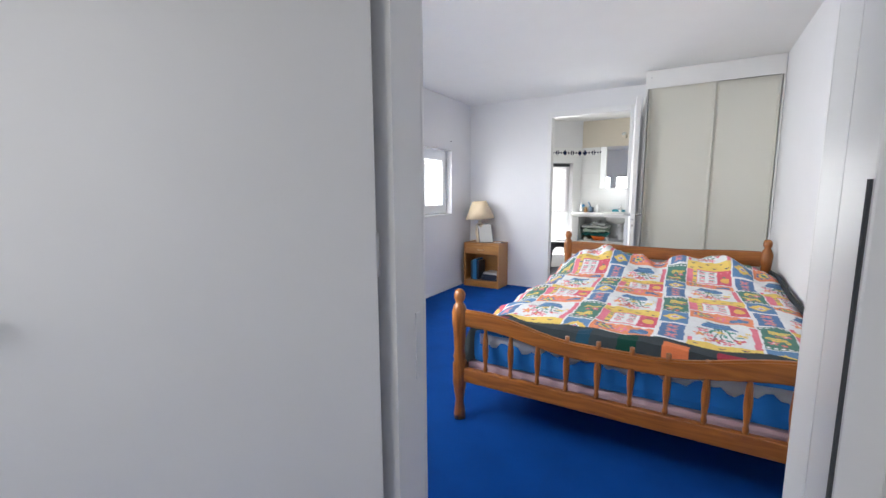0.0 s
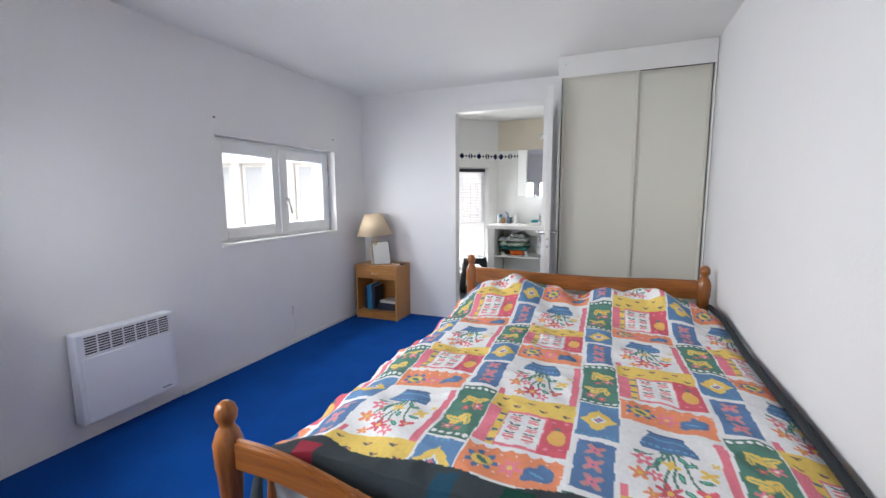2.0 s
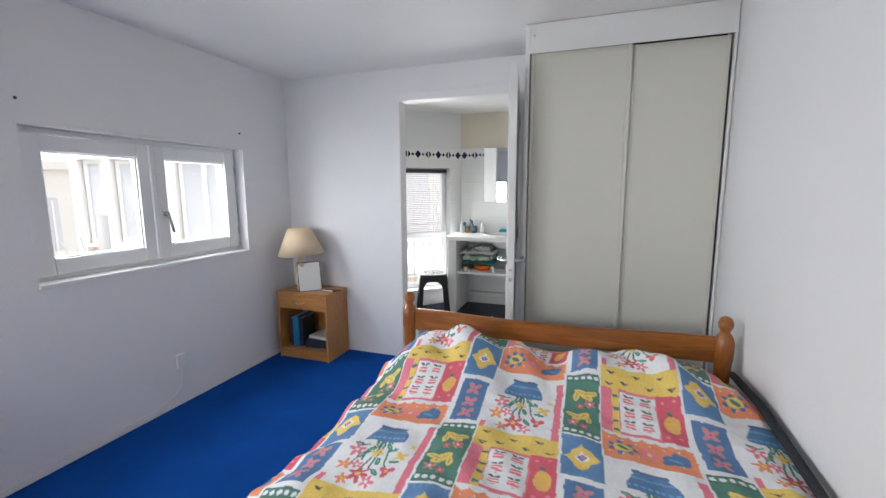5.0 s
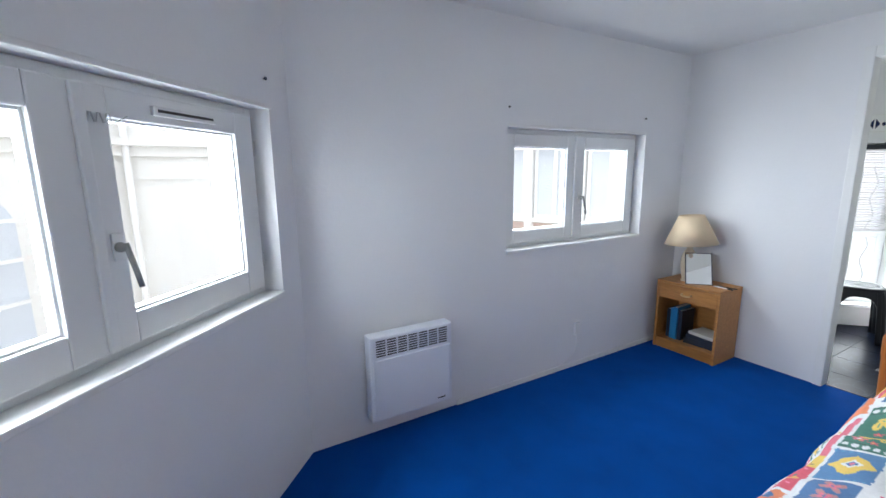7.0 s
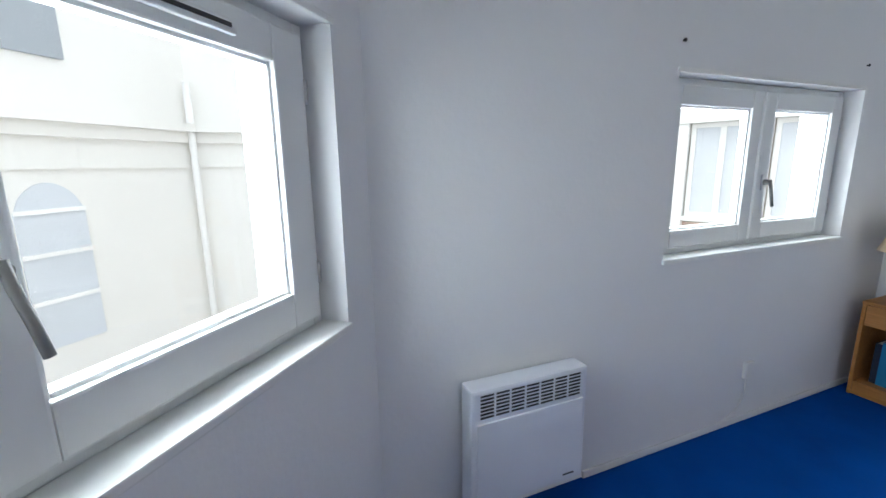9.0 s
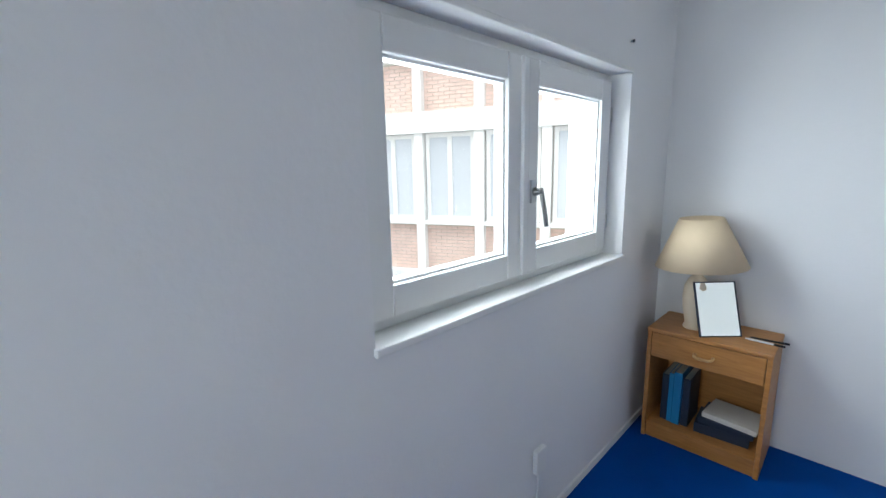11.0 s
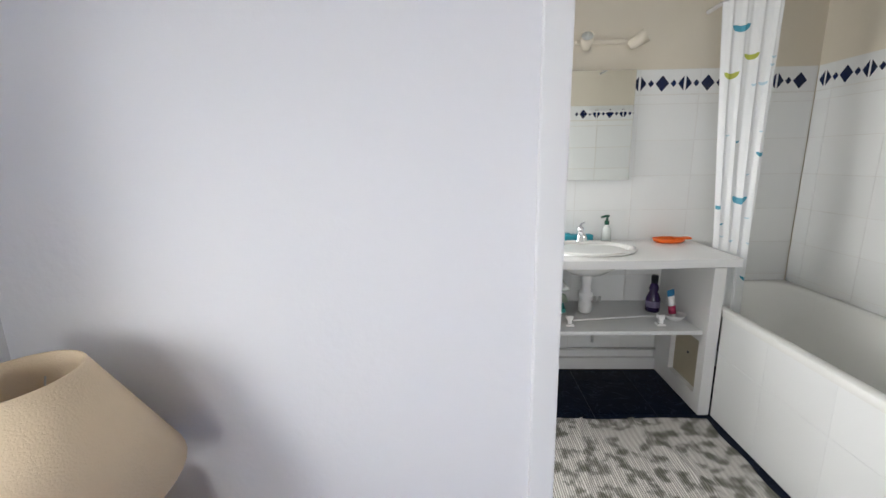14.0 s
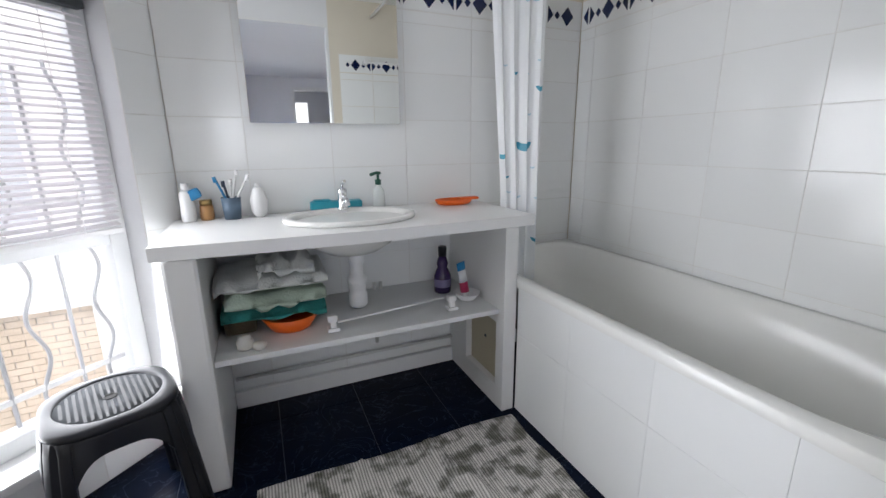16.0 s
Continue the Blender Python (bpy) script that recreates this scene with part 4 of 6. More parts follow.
# ---- nightstand corner ----
def nightstand():
    x0, x1, y0, y1, h = -1.735, -1.265, 4.165, 4.468, 0.558
    root = thing("nightstand", ((x0 + x1) / 2, (y0 + y1) / 2, 0), "light oak nightstand with a drawer and open shelf", "nightstand")
    inv = pose(-(x0 + x1) / 2, -(y0 + y1) / 2, 0)

    def add(nm, a, b, c, d, e, f, label="", par=root, bevel=0.003, mt=M_OAK):
        bm = bmesh.new()
        box(bm, a, b, c, d, e, f, inv, bevel)
        return part(nm, bm, mt, par, label)
    add("side_panel", x0, x0 + 0.018, y0, y1, 0, h - 0.0185)
    add("side_panel", x1 - 0.018, x1, y0, y1, 0, h - 0.0185)
    add("top", x0 - 0.002, x1 + 0.002, y0 - 0.004, y1, h - 0.018, h, bevel=0.005)
    add("back_panel", x0 + 0.0185, x1 - 0.0185, y1 - 0.008, y1 - 0.002, 0.05, h - 0.019)
    add("bottom_shelf", x0 + 0.0185, x1 - 0.0185, y0 + 0.004, y1 - 0.009, 0.066, 0.082)
    add("plinth", x0 + 0.0185, x1 - 0.0185, y0 + 0.008, y0 + 0.024, 0.002, 0.0655)
    d = add("drawer", x0 + 0.02, x1 - 0.02, y0 + 0.001, y1 - 0.03, 0.42, h - 0.021)
    xc = (x0 + x1) / 2
    bm = bmesh.new()
    tube(bm, [(xc - 0.035, y0 + 0.002, 0.482), (xc - 0.034, y0 - 0.016, 0.478), (xc - 0.02, y0 - 0.024, 0.474), (xc + 0.02, y0 - 0.024, 0.474), (xc + 0.034, y0 - 0.016, 0.478), (xc + 0.035, y0 + 0.002, 0.482)], 0.0065)
    bmesh.ops.transform(bm, matrix=inv, verts=bm.verts)
    part("handle", bm, wood("handle_wood", (.5, .3, .12), (.62, .4, .18), (20, 3, 20)), d, "pale wooden bow handle")


nightstand()


def book(name, a, size, rz, material, label, ry=0):
    root = thing(name, a, label, "book", "things in the nightstand", rz)
    w, d, h = size
    bm = bmesh.new()
    box(bm, 0, 0.002, 0, d, 0, h)
    box(bm, w - 0.002, w, 0, d, 0, h)
    box(bm, 0, w, -0.002, 0.0005, 0, h, bevel=0.0008)
    bm2 = bmesh.new()
    box(bm2, 0.0025, w - 0.0025, 0.002, d - 0.004, 0.003, h - 0.003)
    part("cover", bm, material, root)
    part("pages", bm2, M_PAPER, root)
    if ry:
        root.matrix_world = pose(*a, 0, ry, rz)
    return root


book("book", (-1.675, 4.235, 0.0825), (0.028, 0.18, 0.235), 0, M_BOOKD, "black book standing in the nightstand")
book("book", (-1.644, 4.23, 0.0825), (0.02, 0.18, 0.25), 0, M_BOOKB, "mid blue book standing in the nightstand")
book("book", (-1.622, 4.225, 0.0825), (0.034, 0.18, 0.262), 0, M_BOOKB, "bright blue book standing in the nightstand")
book("book", (-1.584, 4.235, 0.0825), (0.03, 0.17, 0.24), 0, M_BOOKD, "navy book standing in the nightstand")
for k, (mt, w, z, lab) in enumerate(((M_BOOKD, 0.045, 0.0825, "black book lying flat"), (M_BOOKD, 0.03, 0.1285, "dark notebook lying on a book"), (M_PAPER, 0.022, 0.1595, "pale paperback lying on the pile"))):
    b = book("book", (0, 0, 0), (w, 0.17, 0.21), 0, mt, lab)
    b.matrix_world = Matrix.Translation((-1.525 + 0.012 * k, 4.225 + 0.01 * k, z)) @ pose(0, 0, 0, 0, 90, 4 - 5 * k) @ Matrix.Translation((-w, 0, 0))


def table_lamp():
    root = thing("table_lamp", (-1.58, 4.293, 0.558), "table lamp with beige shade and cream ceramic base", "lamp")
    bm = bmesh.new()
    lathe(bm, [(0.042, 0), (0.045, 0.006), (0.037, 0.02), (0.042, 0.05), (0.052, 0.10), (0.055, 0.15), (0.05, 0.20), (0.035, 0.235), (0.022, 0.25), (0.02, 0.268), (0.012, 0.272)], n=28)
    part("base", bm, M_CERAM, root)
    bm = bmesh.new()
    lathe(bm, [(0.011, 0.272), (0.011, 0.30), (0.017, 0.302), (0.017, 0.345), (0.012, 0.35)], n=14)
    part("socket", bm, M_WHITEP, root)
    bm = bmesh.new()
    n = 40
    prof = [(0.184, 0.296), (0.087, 0.512), (0.084, 0.512), (0.181, 0.296), (0.184, 0.296)]
    rings = [[bm.verts.new((r * math.cos(a * math.tau / n), r * math.sin(a * math.tau / n), z)) for a in range(n)] for r, z in prof[:4]]
    for i in range(4):
        for k in range(n):
            a, b = rings[i], rings[(i + 1) % 4]
            bm.faces.new((a[k], a[(k + 1) % n], b[(k + 1) % n], b[k])).smooth = i in (0, 2)
    bmesh.ops.transform(bm, matrix=pose(0, 0, 0.39, 2, -3, 0) @ pose(0, 0, -0.39), verts=bm.verts)
    part("shade", bm, M_SHADE, root, "beige fabric cone shade")
    bm = bmesh.new()
    for k in range(3):
        a = k * math.tau / 3
        tube(bm, [(0, 0, 0.345), (0.088 * math.cos(a), 0.088 * math.sin(a), 0.47)], 0.0015, 5)
    part("shade_carrier", bm, M_STEEL, root)


table_lamp()


def stand_mirror():
    """A small dark-framed mirror leaning on the lamp."""
    a, b = V((-1.524, 4.180, 0.559)), V((-1.394, 4.306, 0.559))
    d = (b - a).normalized()
    back = V((-d.y, d.x, 0))
    root = thing("table_mirror", a, "small frameless table mirror with dark edge leaning on the lamp", "mirror")
    up = (V((0, 0, 0.232)) + back * 0.085).normalized()
    nrm = d.cross(up)
    m = Matrix((d, -nrm, up)).transposed().to_4x4()
    m.translation = a
    root.matrix_world = m
    w, h = (b - a).length, 0.243
    bm = bmesh.new()
    pane_frame(bm, 0, w, 0, h, 0.005, -0.002, 0.009, 0.001)
    box(bm, 0.004, w - 0.004, 0.004, 0.008, 0.004, h - 0.004)
    part("frame", bm, M_BOOKD, root, "thin dark frame")
    bm = bmesh.new()
    box(bm, 0.005, w - 0.005, 0, 0.003, 0.005, h - 0.005)
    part("glass", bm, M_MIRROR, root, "silvered mirror glass")


stand_mirror()


def pen(at, rz, material, label):
    root = thing("pen", at, label, "pen", "pens on the nightstand", rz)
    bm = bmesh.new()
    lathe(bm, [(0.0015, 0), (0.004, 0.012), (0.0045, 0.02), (0.0045, 0.1), (0.004, 0.104)], n=10, m=pose(0, 0, 0, 0, 90))
    part("barrel", bm, material, root)
    bm = bmesh.new()
    lathe(bm, [(0.005, 0.1), (0.005, 0.135), (0.0035, 0.138)], n=10, m=pose(0, 0, 0, 0, 90))
    part("cap", bm, M_BLACK, root)


pen((-1.37, 4.31, 0.5635), 5, M_BLACK, "black pen lying on the nightstand")
pen((-1.38, 4.285, 0.5635), -3, M_WHITEP, "white pen with black cap on the nightstand")


# ---- heater, socket, wall marks ----
def heater():
    y0, y1, z0, z1, x0, x1 = 1.725, 2.215, 0.112, 0.585, XW + 0.012, XW + 0.095
    root = thing("electric_heater", (XW, (y0 + y1) / 2, z0), "white electric wall heater with slotted top grille", "heater")
    inv = pose(-XW, -(y0 + y1) / 2, -z0)
    bm = bmesh.new()
    box(bm, x0, x1, y0, y1, z0, z1, inv, 0.012)
    part("body", bm, M_HEAT, root)
    bm = bmesh.new()
    box(bm, x1 - 0.002, x1 + 0.006, y0 + 0.02, y1 - 0.02, z0 + 0.01, z1 - 0.125, inv, 0.004)
    part("front_panel", bm, M_HEAT, root)
    for c in range(7):
        w = (y1 - y0 - 0.06) / 7
        a = y0 + 0.03 + c * w
        bm = bmesh.new()
        for r in range(7):
            box(bm, x1 - 0.001, x1 + 0.0015, a + 0.005, a + w - 0.005, z1 - 0.108 + r * 0.0135, z1 - 0.101 + r * 0.0135, inv)
        part("grille_panel", bm, M_SLOT, root)
    bm = bmesh.new()
    box(bm, x1 + 0.006, x1 + 0.0075, y1 - 0.10, y1 - 0.05, z0 + 0.035, z0 + 0.041, inv)
    part("maker_plate", bm, M_GREY, root)
    bm = bmesh.new()
    box(bm, XW + 0.001, x0, y0 + 0.05, y1 - 0.05, z0 + 0.06, z1 - 0.06, inv)
    part("bracket", bm, M_STEEL, root)


heater()


def wall_socket():
    root = thing("wall_socket", (XW, 3.33, 0.29), "small white surface socket with a thin cable", "socket")
    bm = bmesh.new()
    box(bm, 0.001, 0.022, -0.03, 0.03, -0.045, 0.045, bevel=0.005)
    part("plate", bm, M_GLOSS, root)
    bm = bmesh.new()
    tube(bm, [(0.006, 0.0, -0.045), (0.006, 0.005, -0.10), (0.006, -0.005, -0.17), (0.006, -0.06, -0.215), (0.006, -0.14, -0.25), (0.006, -0.3, -0.282)], 0.0035, 6)
    part("cable", bm, M_GLOSS, root)


wall_socket()


def wall_screw(at, n):
    bm = bmesh.new()
    m = Matrix.Translation(at) @ V(n).to_track_quat("Z", "Y").to_matrix().to_4x4()
    lathe(bm, [(0.003, -0.004), (0.003, 0.008), (0.0075, 0.009), (0.006, 0.013)], (0, 0, 0), 10, m)
    solo("wall_screw", bm, M_GREY, "grey screw stuck in the plaster over a window", "screw", group="screws above the windows")


for y in (2.672, 3.951):
    wall_screw((XW, y, 1.784), (1, 0, 0))
p = W1A + W1D * 0.17
wall_screw((p.x, p.y, 1.785), tuple(W1N))
p = W1A + W1D * 1.5
wall_screw((p.x, p.y, 1.785), tuple(W1N))
bm = bmesh.new()
box(bm, XW + 0.002, XW + 0.012, 2.3, YB - 0.02, 0.0005, 0.035, bevel=0.003)
solo("cable_trunk", bm, M_GLOSS, "thin white painted strip along the wall foot", "trim", "structure")


# ---- bathroom fittings ----
def bathtub():
    x0, x1, y0, y1, h = 0.412, XBR - 0.012, YB + 0.10, YM - 0.014, 0.60
    root = thing("bathtub", ((x0 + x1) / 2, (y0 + y1) / 2, 0), "white enamel bathtub built in behind a tiled panel", "bathtub")
    cx, cy = (x0 + x1) / 2, (y0 + y1) / 2
    bm = bmesh.new()
    n = 64

    def ring(hx, hy, z, p):
        out = []
        for i in range(n):
            a = i * math.tau / n
            c, s = math.cos(a), math.sin(a)
            k = (abs(c) ** p + abs(s) ** p) ** (-1 / p)
            out.append(bm.verts.new((hx * c * k, hy * s * k, z)))
        return out
    hx, hy = (x1 - x0) / 2, (y1 - y0) / 2
    rings = [ring(hx, hy, h - 0.035, 60), ring(hx, hy, h - 0.006, 60), ring(hx - 0.006, hy - 0.006, h, 60), ring(hx - 0.045, hy - 0.055, h, 8), ring(hx - 0.06, hy - 0.075, h - 0.012, 6), ring(hx - 0.08, hy - 0.11, h - 0.16, 5),
             ring(hx - 0.11, hy - 0.18, h - 0.33, 4), ring(hx - 0.16, hy - 0.27, h - 0.40, 3.2), ring(hx - 0.25, hy - 0.5, h - 0.41, 2.5), ring(0.03, 0.05, h - 0.415, 2)]
    for a, b in zip(rings, rings[1:]):
        for i in range(n):
            bm.faces.new((a[i], a[(i + 1) % n], b[(i + 1) % n], b[i])).smooth = True
    bm.faces.new(rings[-1])
    part("tub", bm, M_BATH, root)
    inv = pose(-cx, -cy, 0)
    bm = bmesh.new()
    box(bm, x0 + 0.012, x0 + 0.03, y0, 5.80, 0.0, h - 0.037, inv)
    panel = part("panel", bm, M_TOP, root, "white tiled front panel")
    ys = [y0 + 0.001, 4.80, 5.14, 5.48, 5.798]
    for a, b in zip(ys, ys[1:]):
        for z, zz in ((0.002, 0.356), (0.357, h - 0.038)):
            bm = bmesh.new()
            box(bm, x0 + 0.006, x0 + 0.0121, a + 0.0004, b - 0.0004, z, zz, inv, 0.0008)
            part("tile", bm, M_TILE, panel)
    bm = bmesh.new()
    lathe(bm, [(0.03, 0), (0.03, 0.003), (0.01, 0.004)], (0, -0.55, h - 0.414), 18)
    part("drain", bm, M_CHROME, root)


bathtub()


def bath_mixer():
    root = thing("bath_mixer", (0.68, YM - 0.012, 0.67), "chrome bath mixer with a grey shower hose", "tap")
    bm = bmesh.new()
    tube(bm, [(-0.08, -0.03, 0), (0.08, -0.03, 0)], 0.018, 12)
    for s in (-0.07, 0.07):
        tube(bm, [(s, 0, 0), (s, -0.03, 0)], 0.014, 10)
    tube(bm, [(0, -0.03, 0), (0, -0.10, -0.005), (0, -0.125, -0.03)], 0.012, 10)
    part("body", bm, M_CHROME, root)
    bm = bmesh.new()
    pts = [(-0.02, -0.05, 0.0), (-0.05, -0.09, 0.02), (-0.08, -0.13, -0.02), (-0.09, -0.15, -0.12), (-0.085, -0.16, -0.25), (-0.05, -0.2, -0.36)]
    tube(bm, pts, 0.008, 8)
    part("hose", bm, mat("hose_grey", (0.25, 0.26, 0.24), 0.35, 0.6), root)


bath_mixer()


def vanity():
    """Masonry sides, counter and shelf are separate things."""
    for x0, x1, lab in ((-0.808, -0.712, "white plastered support wall under the counter"), (0.352, 0.410, "white plastered support wall with an access hatch")):
        bm = bmesh.new()
        if x0 < 0:
            box(bm, x0, x1, 5.815, YM - 0.012, 0.0005, 0.818, bevel=0.012)
            solo("support_wall", bm, M_GLOSS, lab, "support", group="counter supports")
        else:
            root = thing("support_wall", (x0, 5.8, 0), lab, "support", "counter supports")
            inv = pose(-x0, -5.8, 0)
            for a, b, z, zz in ((5.80, 5.86, 0.0005, 0.818), (6.14, YM - 0.012, 0.0005, 0.818), (5.86, 6.14, 0.40, 0.818), (5.86, 6.14, 0.0005, 0.10)):
                box(bm, x0, x1, a, b, z, zz, inv)
            part("masonry", bm, M_GLOSS, root)
            bm = bmesh.new()
            box(bm, x0 + 0.03, x0 + 0.036, 5.861, 6.139, 0.101, 0.399, inv)
            hatch = part("hatch", bm, M_BEIGE, root, "beige board access hatch")
            bm = bmesh.new()
            lathe(bm, [(0.008, 0), (0.006, 0.004)], (0, 0, 0), 10, inv @ Matrix.Translation((x0 + 0.03, 6.0, 0.27)) @ pose(0, 0, 0, 0, -90))
            part("knob", bm, M_BOOKD, hatch)
    # counter with a slightly bowed front edge, with an oval cut-out
    bm = bmesh.new()
    cx, cy, rx, ry, n = -0.20, 6.055, 0.232, 0.165, 64
    xl, xr, yb = -0.832, 0.492, YM - 0.012
    inner, outer = [], []
    for i in range(n):
        a = math.tau * (i + 0.5) / n
        c, s = math.cos(a), math.sin(a)
        inner.append((cx + rx * c, cy + ry * s))
        k = 1e9
        if c:
            k = min(k, ((xr if c > 0 else xl) - cx) / c)
        if s > 0:
            k = min(k, (yb - cy) / s)
        x = cx + k * c
        yf = 5.805 - 0.035 * (1 - ((cx + min(k, 9) * c + 0.17) / 0.662) ** 2) if s < 0 else 0
        if s < 0:
            kk = (5.79 - cy) / s
            k = min(k, kk)
            x = cx + k * c
            if k == kk:
                outer.append((x, 5.815 - 0.03 * (1 - ((x + 0.17) / 0.662) ** 2)))
                continue
        outer.append((x, cy + k * s))
    corners = [(xl, yb), (xr, yb), (xl, 5.812), (xr, 5.812)]
    for c in corners:
        j = min(range(n), key=lambda i: (outer[i][0] - c[0]) ** 2 + (outer[i][1] - c[1]) ** 2)
        outer[j] = c
    lv = {}
    for nm, z in (("t", 0.862), ("b", 0.82)):
        lv[nm] = ([bm.verts.new((x, y, z)) for x, y in inner], [bm.verts.new((x, y, z)) for x, y in outer])
    for i in range(n):
        j = (i + 1) % n
        bm.faces.new((lv["t"][0][i], lv["t"][1][i], lv["t"][1][j], lv["t"][0][j]))
        bm.faces.new((lv["b"][0][i], lv["b"][0][j], lv["b"][1][j], lv["b"][1][i]))
        bm.faces.new((lv["t"][1][i], lv["b"][1][i], lv["b"][1][j], lv["t"][1][j]))
        bm.faces.new((lv["t"][0][i], lv["t"][0][j], lv["b"][0][j], lv["b"][0][i]))
    es = [e for e in bm.edges if all(abs(v.co.y - yb) > 0.01 for v in e.verts) and len(e.link_faces) == 2 and abs(e.verts[0].co.z - e.verts[1].co.z) < 0.001 and e.calc_face_angle(0) > 1]
    bmesh.ops.bevel(bm, geom=es, offset=0.008, segments=2, affect="EDGES")
    solo("counter", bm, M_TOP, "white laminate counter with a bowed front edge", "counter")
    # shelf
    bm = bmesh.new()
    box(bm, -0.711, 0.351, 5.835, YM - 0.012, 0.447, 0.467, bevel=0.002)
    solo("under_shelf", bm, M_SHELF, "painted board shelf under the counter", "shelf")
    # basin
    root = thing("wash_basin", (cx, cy, 0.862), "white oval drop-in wash basin with chrome mixer tap", "basin")
    bm = bmesh.new()
    lathe(bm, [(0.90, 0.001), (1.07, 0.001), (1.09, 0.008), (1.07, 0.017), (1.02, 0.020), (0.93, 0.015), (0.88, 0.0), (0.82, -0.04), (0.66, -0.10), (0.4, -0.135), (0.1, -0.142), (0.001, -0.143)], n=56, sx=0.236, sy=0.178)
    part("bowl", bm, M_BATH, root)
    bm = bmesh.new()
    lathe(bm, [(0.022, 0), (0.022, 0.003), (0.008, 0.004)], (0, 0, -0.141), 16)
    part("drain", bm, M_CHROME, root)
    bm = bmesh.new()
    lathe(bm, [(0.024, 0.015), (0.024, 0.02), (0.019, 0.03), (0.018, 0.075), (0.021, 0.085), (0.02, 0.10), (0.012, 0.106)], (0, 0.165, 0), 18)
    tube(bm, [(0, 0.16, 0.06), (0, 0.11, 0.07), (0, 0.07, 0.062), (0, 0.06, 0.045)], 0.011, 10)
    tube(bm, [(0, 0.165, 0.102), (0, 0.16, 0.118), (0, 0.13, 0.132), (0, 0.10, 0.138)], 0.006, 8)
    part("tap", bm, M_CHROME, root, "chrome mixer tap")
    bm = bmesh.new()
    lathe(bm, [(0.03, -0.39), (0.039, -0.38), (0.040, -0.33), (0.034, -0.325), (0.035, -0.29), (0.041, -0.285), (0.041, -0.262), (0.027, -0.255), (0.026, -0.20), (0.033, -0.195), (0.033, -0.165), (0.03, -0.16), (0.026, -0.145), (0.02, -0.14)], (0.02, 0.06, 0), 16)
    part("siphon", bm, M_WHITEP, root, "white plastic siphon trap")


vanity()


def pipes():
    root = thing("water_pipes", (0, YM - 0.012, 0.2), "white painted copper pipes along the wall", "pipe")
    for z, a, b in ((0.06, -0.06, 0.35), (0.13, -0.06, 0.35), (-0.06, -0.7, 0.35)):
        bm = bmesh.new()
        tube(bm, [(a, -0.018, z), (b, -0.018, z)], 0.009, 8)
        part("pipe", bm, M_PIPE, root)
    for x in (-0.06, -0.03):
        bm = bmesh.new()
        tube(bm, [(x, -0.022, -0.01 if x < -0.05 else 0.13), (x, -0.022, 0.30)], 0.009, 8)
        part("pipe", bm, M_PIPE, root)
    for x in (-0.06, 0.2):
        bm = bmesh.new()
        box(bm, x - 0.012, x + 0.012, -0.03, 0, 0.045, 0.145, bevel=0.004)
        part("clip", bm, M_PIPE, root)
    bm = bmesh.new()
    box(bm, -0.71, 0.35, -0.03, -0.001, -0.199, -0.12, bevel=0.004)
    part("plinth", bm, M_GLOSS, root)


pipes()


def mirror_and_lights():
    root = thing("wall_mirror", (-0.214, YM - 0.008, 1.54), "frameless bathroom wall mirror", "mirror")
    bm = bmesh.new()
    box(bm, -0.31, 0.31, -0.026, -0.0215, -0.308, 0.308, bevel=0.0015)
    part("glass", bm, M_MIRROR, root)
    bm = bmesh.new()
    box(bm, -0.306, 0.306, -0.021, -0.002, -0.304, 0.304)
    part("backing", bm, M_GREY, root)
    root = thing("spot_bar", (-0.06, YM, 2.0), "white wall bar with two adjustable spotlights", "light")
    bm = bmesh.new()
    box(bm, -0.19, 0.19, -0.022, -0.001, -0.012, 0.012, bevel=0.005)
    part("bar", bm, M_CREAM, root)
    for x, rz in ((-0.14, -12), (0.14, 60)):
        bm = bmesh.new()
        m = Matrix.Translation((x, -0.055, -0.005)) @ pose(0, 0, 0, 62, 0, rz)
        lathe(bm, [(0.012, -0.05), (0.024, -0.045), (0.032, -0.01), (0.038, 0.05), (0.034, 0.05), (0.026, 0.0), (0.006, -0.02)], n=22, m=m)
        head = part("spot_head", bm, M_CREAM, root)
        bm = bmesh.new()
        lathe(bm, [(0.0005, 0.036), (0.03, 0.03), (0.032, 0.04), (0.0005, 0.046)], n=18, m=m)
        part("bulb", bm, M_CLEAR, head, "frosted reflector bulb, unlit")
        bm = bmesh.new()
        tube(bm, [(x, -0.015, 0), (x, -0.05, -0.002)], 0.006, 8)
        part("arm", bm, M_CHROME, head)


mirror_and_lights()


